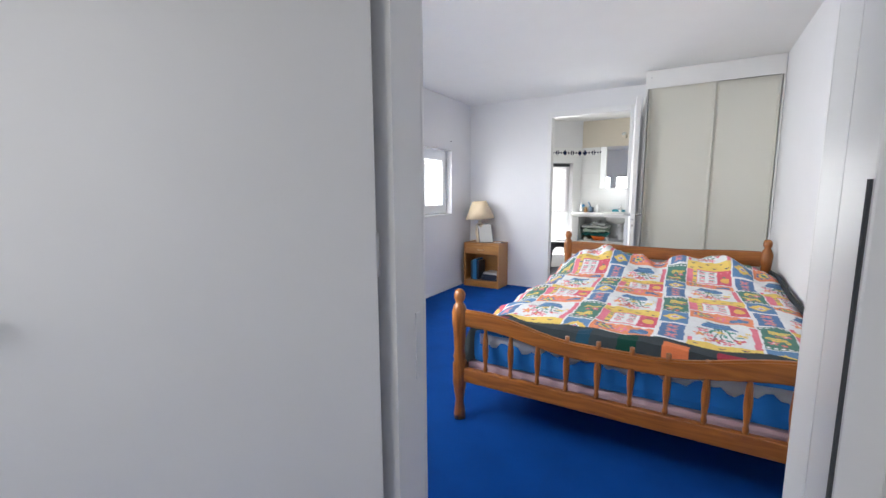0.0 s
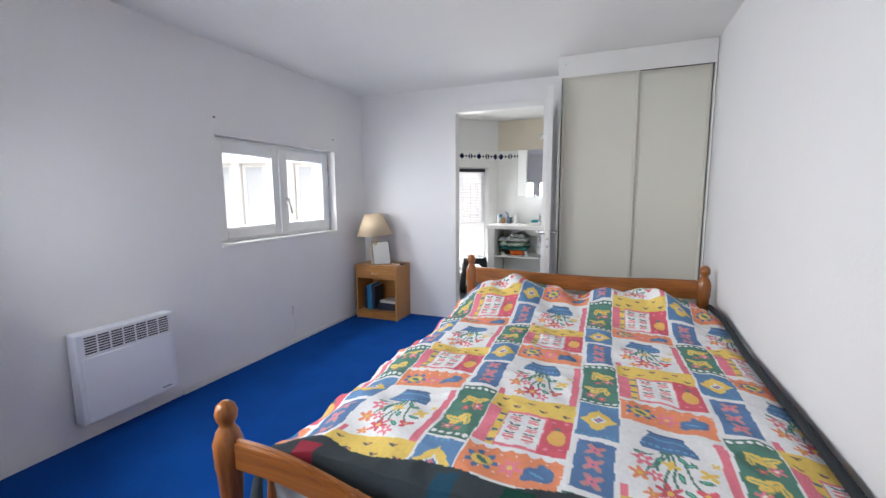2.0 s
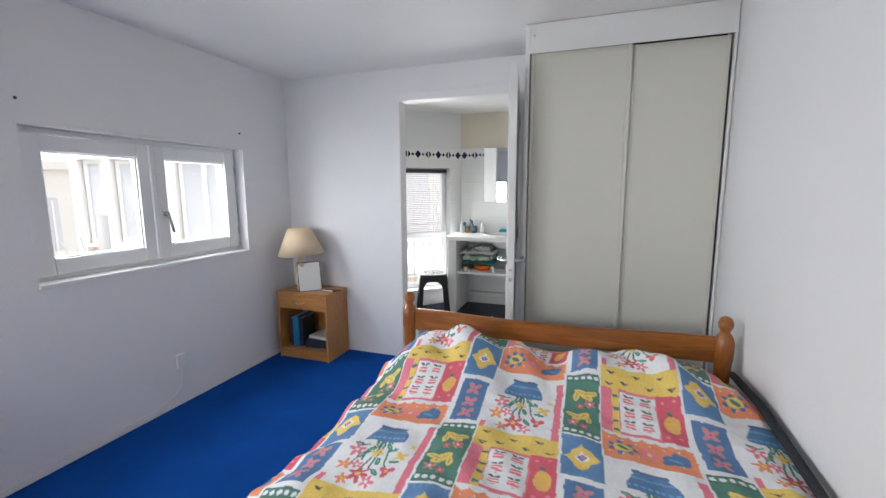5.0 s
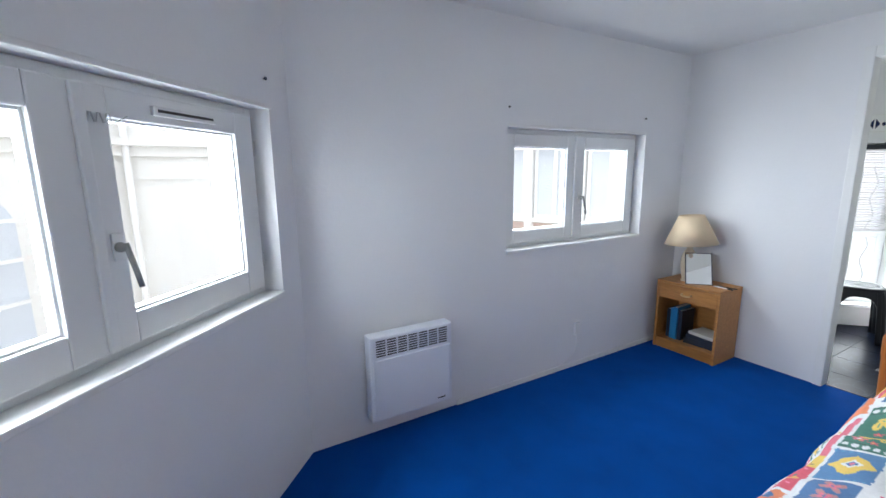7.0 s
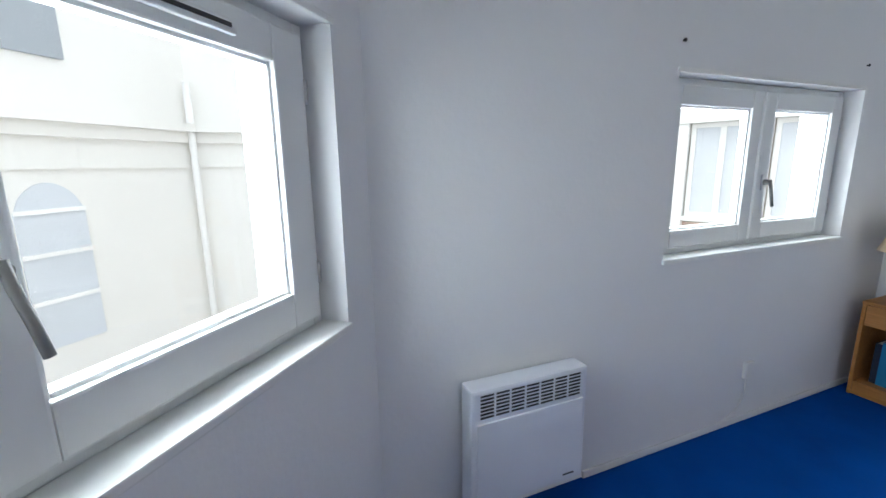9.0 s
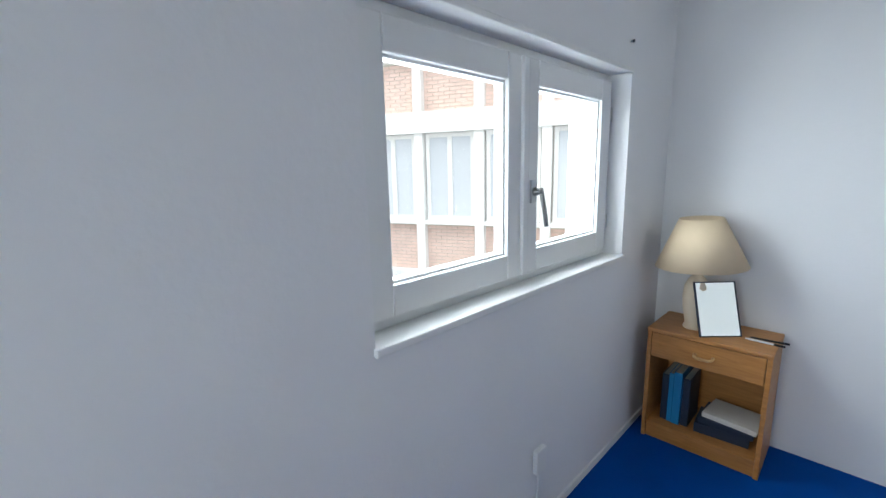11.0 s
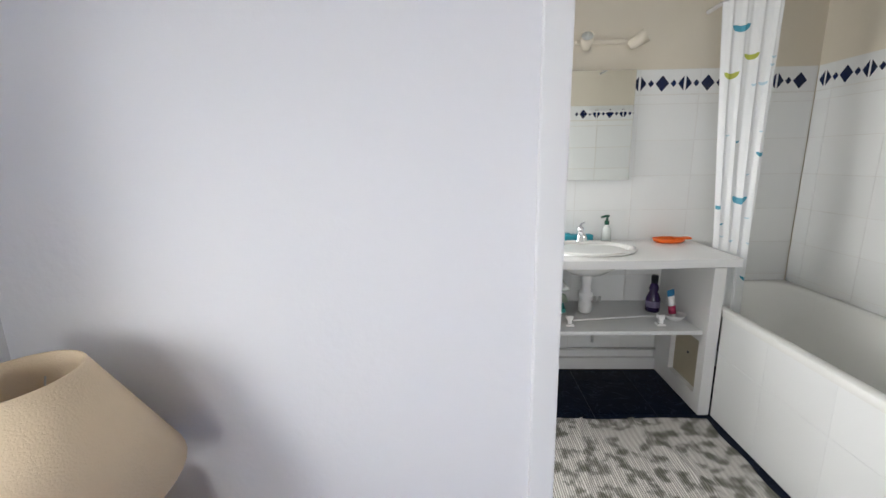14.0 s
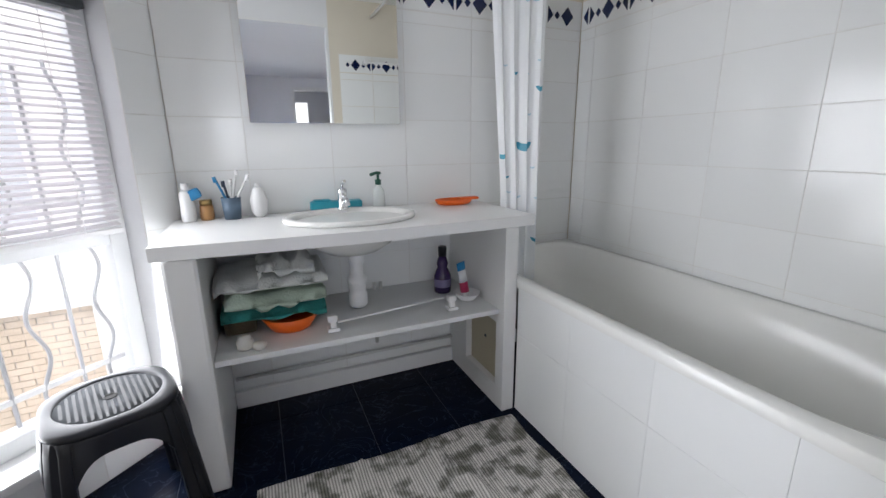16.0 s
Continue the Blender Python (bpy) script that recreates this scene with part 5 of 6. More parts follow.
def shower_curtain():
    bm = bmesh.new()
    rows = []
    nu, nz = 120, 40

    def place(u, z):
        """Where the gathered cloth hangs; low down it is tucked in behind the counter's end."""
        k = min(1, max(0, (2.1 - z) / 1.2))
        w = (2.12 - z) / 1.67
        amp = 0.005 + 0.006 * w
        x0 = 0.415 + 0.095 * k
        x = x0 + (0.635 - x0) * u + 0.35 * amp * math.sin(u * 24 + 0.6 * math.sin(w * 4))
        y = 6.10 - 0.12 * u + amp * math.cos(u * 24 + 0.9 * math.sin(w * 3)) + 0.0015 * math.sin(u * 61 + w * 5)
        return x, y
    for j in range(nz + 1):
        z = 2.12 - 1.67 * j / nz
        rows.append([bm.verts.new((*place(i / nu, z), z)) for i in range(nu + 1)])
    for a, b in zip(rows, rows[1:]):
        for i in range(nu):
            bm.faces.new((a[i], a[i + 1], b[i + 1], b[i])).smooth = True
    m = bpy.data.materials.new("curtain_vinyl")
    m.use_nodes = True
    t = m.node_tree
    b = t.nodes["Principled BSDF"]
    b.inputs["Base Color"].default_value, b.inputs["Roughness"].default_value = (0.88, 0.90, 0.91, 1), 0.35
    tr, mx = t.nodes.new("ShaderNodeBsdfTransparent"), t.nodes.new("ShaderNodeMixShader")
    mx.inputs[0].default_value = 0.86
    t.links.new(tr.outputs[0], mx.inputs[1])
    t.links.new(b.outputs[0], mx.inputs[2])
    t.links.new(mx.outputs[0], t.nodes["Material Output"].inputs[0])
    root = thing("shower_curtain", (0.5, 6.1, 2.13), "translucent white shower curtain printed with blue bubbles", "curtain")
    ob = part("cloth", bm, m, root)
    ob.matrix_parent_inverse = root.matrix_world.inverted()
    printed = (mat("bubble_blue", (0.05, 0.30, 0.42), 0.4), mat("bubble_green", (0.38, 0.42, 0.06), 0.4), mat("bubble_pale", (0.45, 0.60, 0.68), 0.4))
    rnd = random.Random(4)
    spots = [(0.6, 1.15, 0.042, 0), (0.06, 1.10, 0.026, 0), (0.92, 1.38, 0.024, 0), (0.2, 1.0, 0.012, 0), (0.42, 1.44, 0.014, 0), (0.72, 1.27, 0.01, 2), (0.2, 1.78, 0.034, 1), (0.55, 1.86, 0.03, 1),
             (0.35, 2.0, 0.036, 0), (0.8, 1.72, 0.016, 2), (0.9, 0.72, 0.02, 0)] + [(rnd.random(), rnd.uniform(0.8, 2.05), rnd.uniform(0.006, 0.014), 2) for _ in range(12)]
    for u, z, r, k in spots:
        bm = bmesh.new()
        n = 14
        rim, hub = [], []
        for i in range(n + 1):
            a = math.pi + math.pi * i / n
            for lst, rr in ((rim, r), (hub, r * 0.55)):
                uu = min(0.99, max(0.01, u + rr * math.cos(a) / 0.24))
                zz = z + rr * (math.sin(a) if lst is rim else 0.35 * math.sin(a))
                x, y = place(uu, zz)
                lst.append(bm.verts.new((x - 0.003, y - 0.005, zz)))
        for i in range(n):
            bm.faces.new((rim[i], rim[i + 1], hub[i + 1], hub[i]))
        pr = part("printed_bubble", bm, printed[k], root)
        pr.matrix_parent_inverse = root.matrix_world.inverted()
    bm = bmesh.new()
    tube(bm, [(0.45, YB + 0.10, 2.14), (0.45, 5.9, 2.14), (0.47, YM - 0.01, 2.14)], 0.011, 10)
    solo("curtain_rod", bm, M_WHITEP, "white shower curtain rod above the bath", "rod")


shower_curtain()


def stool():
    """A moulded stool: rounded square seat, grooved corner legs, arched aprons between them."""
    root = thing("stool", (-0.975, 5.79, 0), "black plastic stool with a perforated grey seat", "stool", rz=20)
    root.scale = (1.12, 1.12, 1.0)

    def rim(a, r, p):
        c, s = math.cos(a), math.sin(a)
        k = (abs(c) ** p + abs(s) ** p) ** (-1 / p)
        return r * c * k, r * s * k

    n = 72
    bm = bmesh.new()
    rings = [[bm.verts.new((*rim(i * math.tau / n, r, p), z)) for i in range(n)] for r, p, z in ((0.132, 3.4, 0.415), (0.140, 3.4, 0.428), (0.139, 3.4, 0.440), (0.131, 3.2, 0.448), (0.116, 2.2, 0.450), (0.112, 2, 0.447), (0.112, 2, 0.43))]
    for p, q in zip(rings, rings[1:]):
        for i in range(n):
            bm.faces.new((p[i], p[(i + 1) % n], q[(i + 1) % n], q[i])).smooth = True
    part("seat_ring", bm, M_BLACK, root, "glossy black rim")
    bm = bmesh.new()
    lathe(bm, [(0.111, 0.431), (0.111, 0.4455), (0.014, 0.4455), (0.012, 0.431)], n=44)
    seat = part("seat", bm, M_GREY, root, "dark grey perforated seat")
    bm = bmesh.new()
    for i in range(-7, 8):
        for j in range(-11, 12):
            x, y = i * 0.0138, j * 0.0088
            if 0.02 < math.hypot(x, y) < 0.104:
                box(bm, x - 0.0034, x + 0.0034, y - 0.0032, y + 0.0032, 0.4456, 0.4462)
    tagged(part("perforated_disc", bm, M_BLACK, seat), kind="stuff")
    bm = bmesh.new()
    lathe(bm, [(0.014, 0.4457), (0.016, 0.4475), (0.011, 0.4477), (0.0105, 0.432)], n=18)
    part("centre_ring", bm, M_DARK, seat)

    def shell(nm, angles, foot):
        """A strip of the moulded wall under the rim, down to foot(angle)."""
        bm = bmesh.new()
        m = 14
        grid = []
        for a, groove in angles:
            col = []
            for j in range(m + 1):
                z = 0.427 + (foot(a) - 0.427) * j / m
                r = 0.1405 + 0.045 * ((0.427 - z) / 0.427) ** 0.8 - (groove if z < 0.41 else 0)
                col.append(bm.verts.new((*rim(a, r, 3.4), z)))
            grid.append(col)
        for p, q in zip(grid, grid[1:]):
            for j in range(m):
                bm.faces.new((p[j], q[j], q[j + 1], p[j + 1])).smooth = True
        bmesh.ops.recalc_face_normals(bm, faces=bm.faces)
        bmesh.ops.solidify(bm, geom=bm.faces[:], thickness=0.012)
        part(nm, bm, M_BLACK, root)

    half = 0.20
    for k in range(4):
        c = k * math.pi / 2 + math.pi / 4
        shell("leg", [(c + half * t / 8, 0.012 if abs(t) < 1.6 else 0.0) for t in range(-8, 9)], lambda a: 0.001)
        lo, hi = c + half, c + math.pi / 2 - half
        arch = lambda a, lo=lo, hi=hi: 0.30 + 0.075 * (1 - abs(2 * (a - lo) / (hi - lo) - 1) ** 4)
        shell("apron", [(lo + (hi - lo) * t / 20, 0.0) for t in range(21)], arch)


stool()


def rug():
    """A grey flowered bath mat with ribbed pile."""
    x0, x1, y0, y1 = -0.64, 0.375, 5.06, 5.765
    bm = bmesh.new()
    nx, ny = 150, 60
    grid = []
    for j in range(ny + 1):
        row = []
        for i in range(nx + 1):
            x = x0 + (x1 - x0) * i / nx
            y = y0 + (y1 - y0) * j / ny
            z = 0.008 + 0.0022 * math.sin(i * math.pi / 2 + 0.8) + 0.003 * max(0, noise.noise(V((x * 5, y * 6, 3))))
            z += 0.012 * math.exp(-((x - 0.08 + 0.3 * (y - 5.4)) / 0.018) ** 2) + 0.010 * math.exp(-((x + 0.36 - 0.2 * (y - 5.4)) / 0.016) ** 2)
            if i in (0, nx) or j in (0, ny):
                z = 0.002
            row.append(bm.verts.new((x + 0.006 * math.sin(y * 21), y + 0.008 * math.sin(x * 9), z)))
        grid.append(row)
    for a, b in zip(grid, grid[1:]):
        for i in range(nx):
            bm.faces.new((a[i], a[i + 1], b[i + 1], b[i])).smooth = True
    m = mat("rug_cotton", (0.5, 0.49, 0.45), 0.95, bump=0.6, bscale=160, spec=0.1)
    t = m.node_tree
    co = t.nodes.new("ShaderNodeTexCoord")
    vo = t.nodes.new("ShaderNodeTexVoronoi")
    vo.inputs["Scale"].default_value = 13
    no = t.nodes.new("ShaderNodeTexNoise")
    no.inputs["Scale"].default_value, no.inputs["Detail"].default_value = 15, 6
    wv = t.nodes.new("ShaderNodeTexWave")
    wv.inputs["Scale"].default_value, wv.inputs["Distortion"].default_value = 31, 0.7
    add = t.nodes.new("ShaderNodeMath")
    add.operation = "MULTIPLY_ADD"
    add.inputs[1].default_value = 1.5
    less = t.nodes.new("ShaderNodeMath")
    less.operation = "MULTIPLY"
    less.inputs[1].default_value = 0.4
    r = t.nodes.new("ShaderNodeValToRGB")
    e = r.color_ramp.elements
    e[0].position, e[0].color = 0.70, (0.20, 0.20, 0.165, 1)
    e[1].position, e[1].color = 1.0, (0.70, 0.68, 0.64, 1)
    k = r.color_ramp.elements.new(0.84)
    k.color = (0.32, 0.31, 0.28, 1)
    mul = t.nodes.new("ShaderNodeMixRGB")
    mul.blend_type = "MULTIPLY"
    mul.inputs[0].default_value = 0.6
    for nd in (vo, no, wv):
        t.links.new(co.outputs["Object"], nd.inputs["Vector"])
    t.links.new(no.outputs["Fac"], add.inputs[0])
    t.links.new(vo.outputs["Distance"], less.inputs[0])
    t.links.new(less.outputs[0], add.inputs[2])
    t.links.new(add.outputs[0], r.inputs[0])
    t.links.new(r.outputs[0], mul.inputs[1])
    t.links.new(wv.outputs["Color"], mul.inputs[2])
    t.links.new(mul.outputs[0], t.nodes["Principled BSDF"].inputs["Base Color"])
    solo("bath_mat", bm, m, "grey flowered cotton bath mat on navy tiles", "rug")


rug()


# ---- small things on the counter and shelf ----
def bottle(name, at, prof, cap, body_mat, cap_mat, label, category="bottle", tilt=(0, 0), group="toiletries"):
    root = thing(name, at, label, category, group)
    root.matrix_world = pose(*at, tilt[0], tilt[1], 0)
    bm = bmesh.new()
    lathe(bm, prof, n=20)
    part("body", bm, body_mat, root)
    if cap:
        bm = bmesh.new()
        lathe(bm, cap, n=16)
        part("cap", bm, cap_mat, root)
    return root


TOPZ, SHZ = 0.862, 0.467
soap = bottle("soap_dispenser", (-0.03, 6.265, TOPZ), [(0.026, 0), (0.028, 0.004), (0.026, 0.08), (0.014, 0.10), (0.012, 0.11)], [(0.013, 0.108), (0.014, 0.13), (0.006, 0.132), (0.006, 0.155)], M_CLEAR, M_GREEN, "clear soap bottle with a dark green pump")
bm = bmesh.new()
tube(bm, [(0.012, 0.002, 0.158), (-0.008, -0.002, 0.16), (-0.036, -0.006, 0.152)], 0.007, 8)
part("pump_head", bm, M_GREEN, soap)
bottle("bottle", (-0.775, 6.27, TOPZ), [(0.024, 0), (0.026, 0.004), (0.024, 0.105), (0.012, 0.12)], [(0.014, 0.119), (0.013, 0.145)], M_WHITEP, M_WHITEP, "slim white lotion bottle")
bottle("jar", (-0.715, 6.285, TOPZ), [(0.022, 0), (0.026, 0.01), (0.024, 0.055), (0.018, 0.06)], [(0.022, 0.06), (0.022, 0.078)], mat("amber_jar", (0.42, 0.22, 0.08), 0.3), M_BRASS, "small amber jar with a metal lid", "jar")
bottle("bottle", (-0.525, 6.27, TOPZ), [(0.016, 0), (0.03, 0.02), (0.034, 0.07), (0.02, 0.11), (0.012, 0.12)], [(0.01, 0.12), (0.009, 0.135)], M_WHITEP, M_WHITEP, "rounded white shampoo bottle")


def brush_cup():
    root = thing("brush_cup", (-0.625, 6.265, TOPZ), "blue-grey cup holding toothbrushes and a razor", "cup", "toiletries")
    bm = bmesh.new()
    lathe(bm, [(0.03, 0), (0.036, 0.085), (0.033, 0.085), (0.028, 0.006)], n=22)
    part("cup", bm, mat("grey_blue_plastic", (0.09, 0.14, 0.2), 0.4), root)
    for k, (dx, dy, h, mt) in enumerate(((-0.05, 0.01, 0.165, M_BOOKB), (0.03, 0.02, 0.19, M_WHITEP), (0.07, -0.01, 0.17, M_WHITEP), (-0.02, -0.015, 0.15, M_BOOKD), (0.005, 0.02, 0.155, M_WHITEP))):
        bm = bmesh.new()
        tube(bm, [(-dx * 0.2, -dy * 0.3, 0.012), (dx * 0.5, dy * 0.5, h * 0.6), (dx, dy, h)], 0.0045, 7)
        tube(bm, [(dx * 0.93, dy * 0.95 - 0.006, h - 0.022), (dx, dy - 0.007, h)], 0.007, 7)
        part("toothbrush", bm, mt, root)
    bm = bmesh.new()
    box(bm, -0.095, -0.045, -0.015, 0.02, 0.125, 0.165, pose(0, 0, 0, 0, -25, 0), 0.012)
    part("shaver", bm, M_BOOKB, root, "blue shaver head")


brush_cup()
bm = bmesh.new()
box(bm, -0.325, -0.105, 6.262, 6.318, TOPZ + 0.0005, TOPZ + 0.045, bevel=0.008)
box(bm, -0.31, -0.24, 6.268, 6.312, TOPZ + 0.043, TOPZ + 0.052, bevel=0.004)
solo("soap_tray", bm, M_TEAL, "teal plastic soap tray beside the tap", "tray", group="toiletries")


def orange_tray():
    root = thing("soap_dish", (0.33, 6.235, TOPZ), "bright orange plastic dish on the counter", "dish", "toiletries")
    bm = bmesh.new()
    lathe(bm, [(0.06, 0.001), (0.075, 0.008), (0.083, 0.026), (0.078, 0.027), (0.068, 0.01), (0.002, 0.008)], n=30, sx=1.15, sy=0.7)
    part("dish", bm, M_ORANGE, root)
    bm = bmesh.new()
    box(bm, 0.02, 0.12, -0.03, 0.01, 0.022, 0.034, bevel=0.005)
    part("brush", bm, M_ORANGE, root)


orange_tray()


def towel(name, x0, x1, y0, y1, z0, z1, m, label, seed):
    """A folded towel with a few soft layers."""
    rnd = random.Random(seed)
    root = thing(name, ((x0 + x1) / 2, (y0 + y1) / 2, z0), label, "towel", "folded towels")
    n = 1
    h = (z1 - z0) * 1.5
    for k in range(n):
        bm = bmesh.new()
        bmesh.ops.create_grid(bm, x_segments=18, y_segments=14, size=1)
        j = rnd.uniform(-0.012, 0.012)
        for v in bm.verts:
            x, y = v.co.x, v.co.y
            e = max(abs(x), abs(y))
            v.co.x = x * (x1 - x0) / 2 * (1 - 0.04 * abs(y) ** 3) + j
            v.co.y = y * (y1 - y0) / 2 * (1 - 0.03 * abs(x) ** 3)
            v.co.z = k * h + h * (0.55 - 0.25 * max(0, e - 0.8) * 5) + 0.03 * noise.noise(V((x * 2.4, y * 1.8, seed + k))) - 0.03 * max(0, -y) ** 3 * (0.5 + noise.noise(V((x * 2, 0.3, seed))))
        made = bmesh.ops.extrude_face_region(bm, geom=bm.faces[:])
        for v in (q for q in made["geom"] if isinstance(q, bmesh.types.BMVert)):
            e = max(abs(v.co.x) / ((x1 - x0) / 2), abs(v.co.y) / ((y1 - y0) / 2))
            v.co.z = k * h + h * (0.02 + 0.22 * max(0, e - 0.8) * 5)
        for f in bm.faces:
            f.smooth = True
        part("fold", bm, m, root)


towel("towel", -0.69, -0.32, 5.95, 6.28, SHZ + 0.062, SHZ + 0.115, M_TOWEL3, "teal towel under other folded towels", 3)
towel("towel", -0.68, -0.33, 5.92, 6.27, SHZ + 0.115, SHZ + 0.175, M_TOWEL2, "pale green folded towel", 5)
towel("towel", -0.70, -0.31, 5.93, 6.28, SHZ + 0.175, SHZ + 0.235, M_TOWEL1, "white folded towel on the shelf", 8)
towel("towel", -0.56, -0.36, 5.95, 6.24, SHZ + 0.235, SHZ + 0.275, M_TOWEL1, "small white folded towel on top of the pile", 9)
bm = bmesh.new()
lathe(bm, [(0.07, 0.001), (0.075, 0.004), (0.11, 0.06), (0.106, 0.061), (0.07, 0.008), (0.002, 0.008)], (-0.46, 6.03, SHZ), 32)
solo("plastic_bowl", bm, M_ORANGE, "orange plastic bowl under the towels", "bowl")
bm = bmesh.new()
box(bm, -0.69, -0.58, 6.02, 6.25, SHZ + 0.0005, SHZ + 0.0615, bevel=0.015)
solo("wicker_box", bm, mat("dark_wicker", (0.10, 0.08, 0.05), 0.8, bump=0.8, bscale=90), "dark brown box at the shelf's end", "box")
bm = bmesh.new()
lathe(bm, [(0.018, 0), (0.026, 0.004), (0.028, 0.03), (0.02, 0.034), (0.021, 0.045), (0.001, 0.05)], (-0.62, 5.9, SHZ), 16)
lathe(bm, [(0.02, 0), (0.024, 0.01), (0.02, 0.02), (0.001, 0.024)], (-0.575, 5.885, SHZ), 14)
solo("bath_beads", bm, M_PAPER, "small pale decorative bath beads", "ornament")
m = bottle("mouthwash", (0.225, 6.14, SHZ), [(0.036, 0), (0.04, 0.006), (0.04, 0.08), (0.028, 0.11), (0.022, 0.12), (0.028, 0.14), (0.016, 0.175)], [(0.019, 0.174), (0.02, 0.215), (0.017, 0.22)], M_PURPLE, M_BLACK, "purple mouthwash bottle with black cap")
bm = bmesh.new()
lathe(bm, [(0.0405, 0.03), (0.0407, 0.032), (0.0407, 0.065), (0.0405, 0.067)], n=20)
part("label", bm, mat("violet_label", (0.20, 0.17, 0.30), 0.5), m)
bm = bmesh.new()
lathe(bm, [(0.03, 0.0005), (0.035, 0.004), (0.06, 0.034), (0.057, 0.035), (0.033, 0.008), (0.002, 0.007)], (0.283, 6.0, SHZ), 26)
solo("small_bowl", bm, M_WHITEP, "small white bowl holding a tube", "bowl")


def tube_of_cream():
    root = thing("toothpaste_tube", (0.278, 6.005, SHZ + 0.012), "white and crimson toothpaste tube standing in a bowl", "tube", "toiletries")
    root.matrix_world = pose(0.278, 6.005, SHZ + 0.012, -6, -6, 20)
    bm = bmesh.new()
    lathe(bm, [(0.014, 0), (0.015, 0.002), (0.015, 0.022), (0.012, 0.024)], n=16)
    part("cap", bm, M_WHITEP, root)
    for z0, z1, mt in ((0.024, 0.07, M_RED), (0.07, 0.125, M_WHITEP), (0.125, 0.16, M_BOOKB)):
        bm = bmesh.new()
        a, b = (z0 - 0.024) / 0.136, (z1 - 0.024) / 0.136
        ra = [bm.verts.new(((0.02 + 0.006 * a) * math.cos(i * math.tau / 20), 0.02 * (1 - 0.9 * a) * math.sin(i * math.tau / 20), z0)) for i in range(20)]
        rb = [bm.verts.new(((0.02 + 0.006 * b) * math.cos(i * math.tau / 20), 0.02 * (1 - 0.9 * b) * math.sin(i * math.tau / 20), z1)) for i in range(20)]
        for i in range(20):
            bm.faces.new((ra[i], ra[(i + 1) % 20], rb[(i + 1) % 20], rb[i])).smooth = True
        bm.faces.new(rb)
        bm.faces.new(ra[::-1])
        part("band", bm, mt, root)


tube_of_cream()


def spare_rail():
    root = thing("spare_rail", (-0.1, 5.92, SHZ), "loose white rail with plastic end brackets", "rail")
    for x, rz in ((-0.22, 20), (0.27, -15)):
        bm = bmesh.new()
        box(bm, x - 0.022, x + 0.022, -0.02, 0.02, 0.0005, 0.014, bevel=0.004)
        box(bm, x - 0.011, x + 0.011, -0.012, 0.012, 0.012, 0.05, bevel=0.005)
        box(bm, x - 0.02, x + 0.016, -0.016, 0.016, 0.038, 0.062, bevel=0.006)
        part("bracket", bm, M_WHITEP, root)
    bm = bmesh.new()
    tube(bm, [(-0.2, 0, 0.03), (0.26, 0.06, 0.032)], 0.004, 8)
    part("rod", bm, M_WHITEP, root)


spare_rail()
bottle("bottle", (-0.87, 6.16, 0), [(0.035, 0.001), (0.038, 0.006), (0.036, 0.16), (0.016, 0.2)], [(0.018, 0.199), (0.017, 0.235)], mat("pink_bottle", (0.62, 0.12, 0.28), 0.4), M_WHITEP, "pink cleaning bottle on the floor beside the counter")


def towel_rail():
    root = thing("towel_rail", (0.62, YB + 0.10, 1.79), "white wall towel rail", "towel rail")
    bm = bmesh.new()
    tube(bm, [(-0.25, 0.06, 0), (0.25, 0.06, 0)], 0.008, 10)
    part("rod", bm, M_WHITEP, root)
    for x in (-0.25, 0.25):
        bm = bmesh.new()
        box(bm, x - 0.012, x + 0.012, 0.0, 0.07, -0.015, 0.015, bevel=0.004)
        part("bracket", bm, M_WHITEP, root)


towel_rail()


# ---- outside ----
solo("ground", (lambda b: (box(b, -80, 80, -80, 80, -7.4, -7.0), b)[1])(bmesh.new()), M_YARD, "pale courtyard paving far below", "ground", "structure")


def arched(bm, s0, s1, z0, z1, y, m, n=10, rise=0.25):
    """A flat pane with an arched head."""
    pts = [(s0, z0), (s1, z0)]
    for i in range(n + 1):
        a = i / n
        pts.append((s1 + (s0 - s1) * a, z1 - rise + rise * math.sin(math.pi * a) ** 0.6))
    prism(bm, pts, y, y + 0.04, m)


def facade(name, a, b, z0, z1, depth, material, label):
    """A building whose front runs from a to b; x along, y into it."""
    a, b = V((*a, 0)), V((*b, 0))
    d = (b - a).normalized()
    root = tagged(new(name), label, "building")
    m = Matrix((d, V((-d.y, d.x, 0)), V((0, 0, 1)))).transposed().to_4x4()
    m.translation = a
    root.matrix_world = m
    bm = bmesh.new()
    box(bm, 0, (b - a).length, 0, depth, z0, z1)
    part("wall", bm, material, root)
    return root, (b - a).length


# brick wing with white pilasters across the courtyard
UB = V((0.92, 0.39, 0)).normalized()
PB = V((-8.85, 6.95, 0))
root, L = facade("brick_wing", PB[:2], (PB + UB * 5.3)[:2], -7, 9.5, 1.2, M_MORTAR, "wing with white pilasters, brick panels and tall windows")
piers = [0.09, 0.68, 1.86, 3.04, 4.22, 5.2]
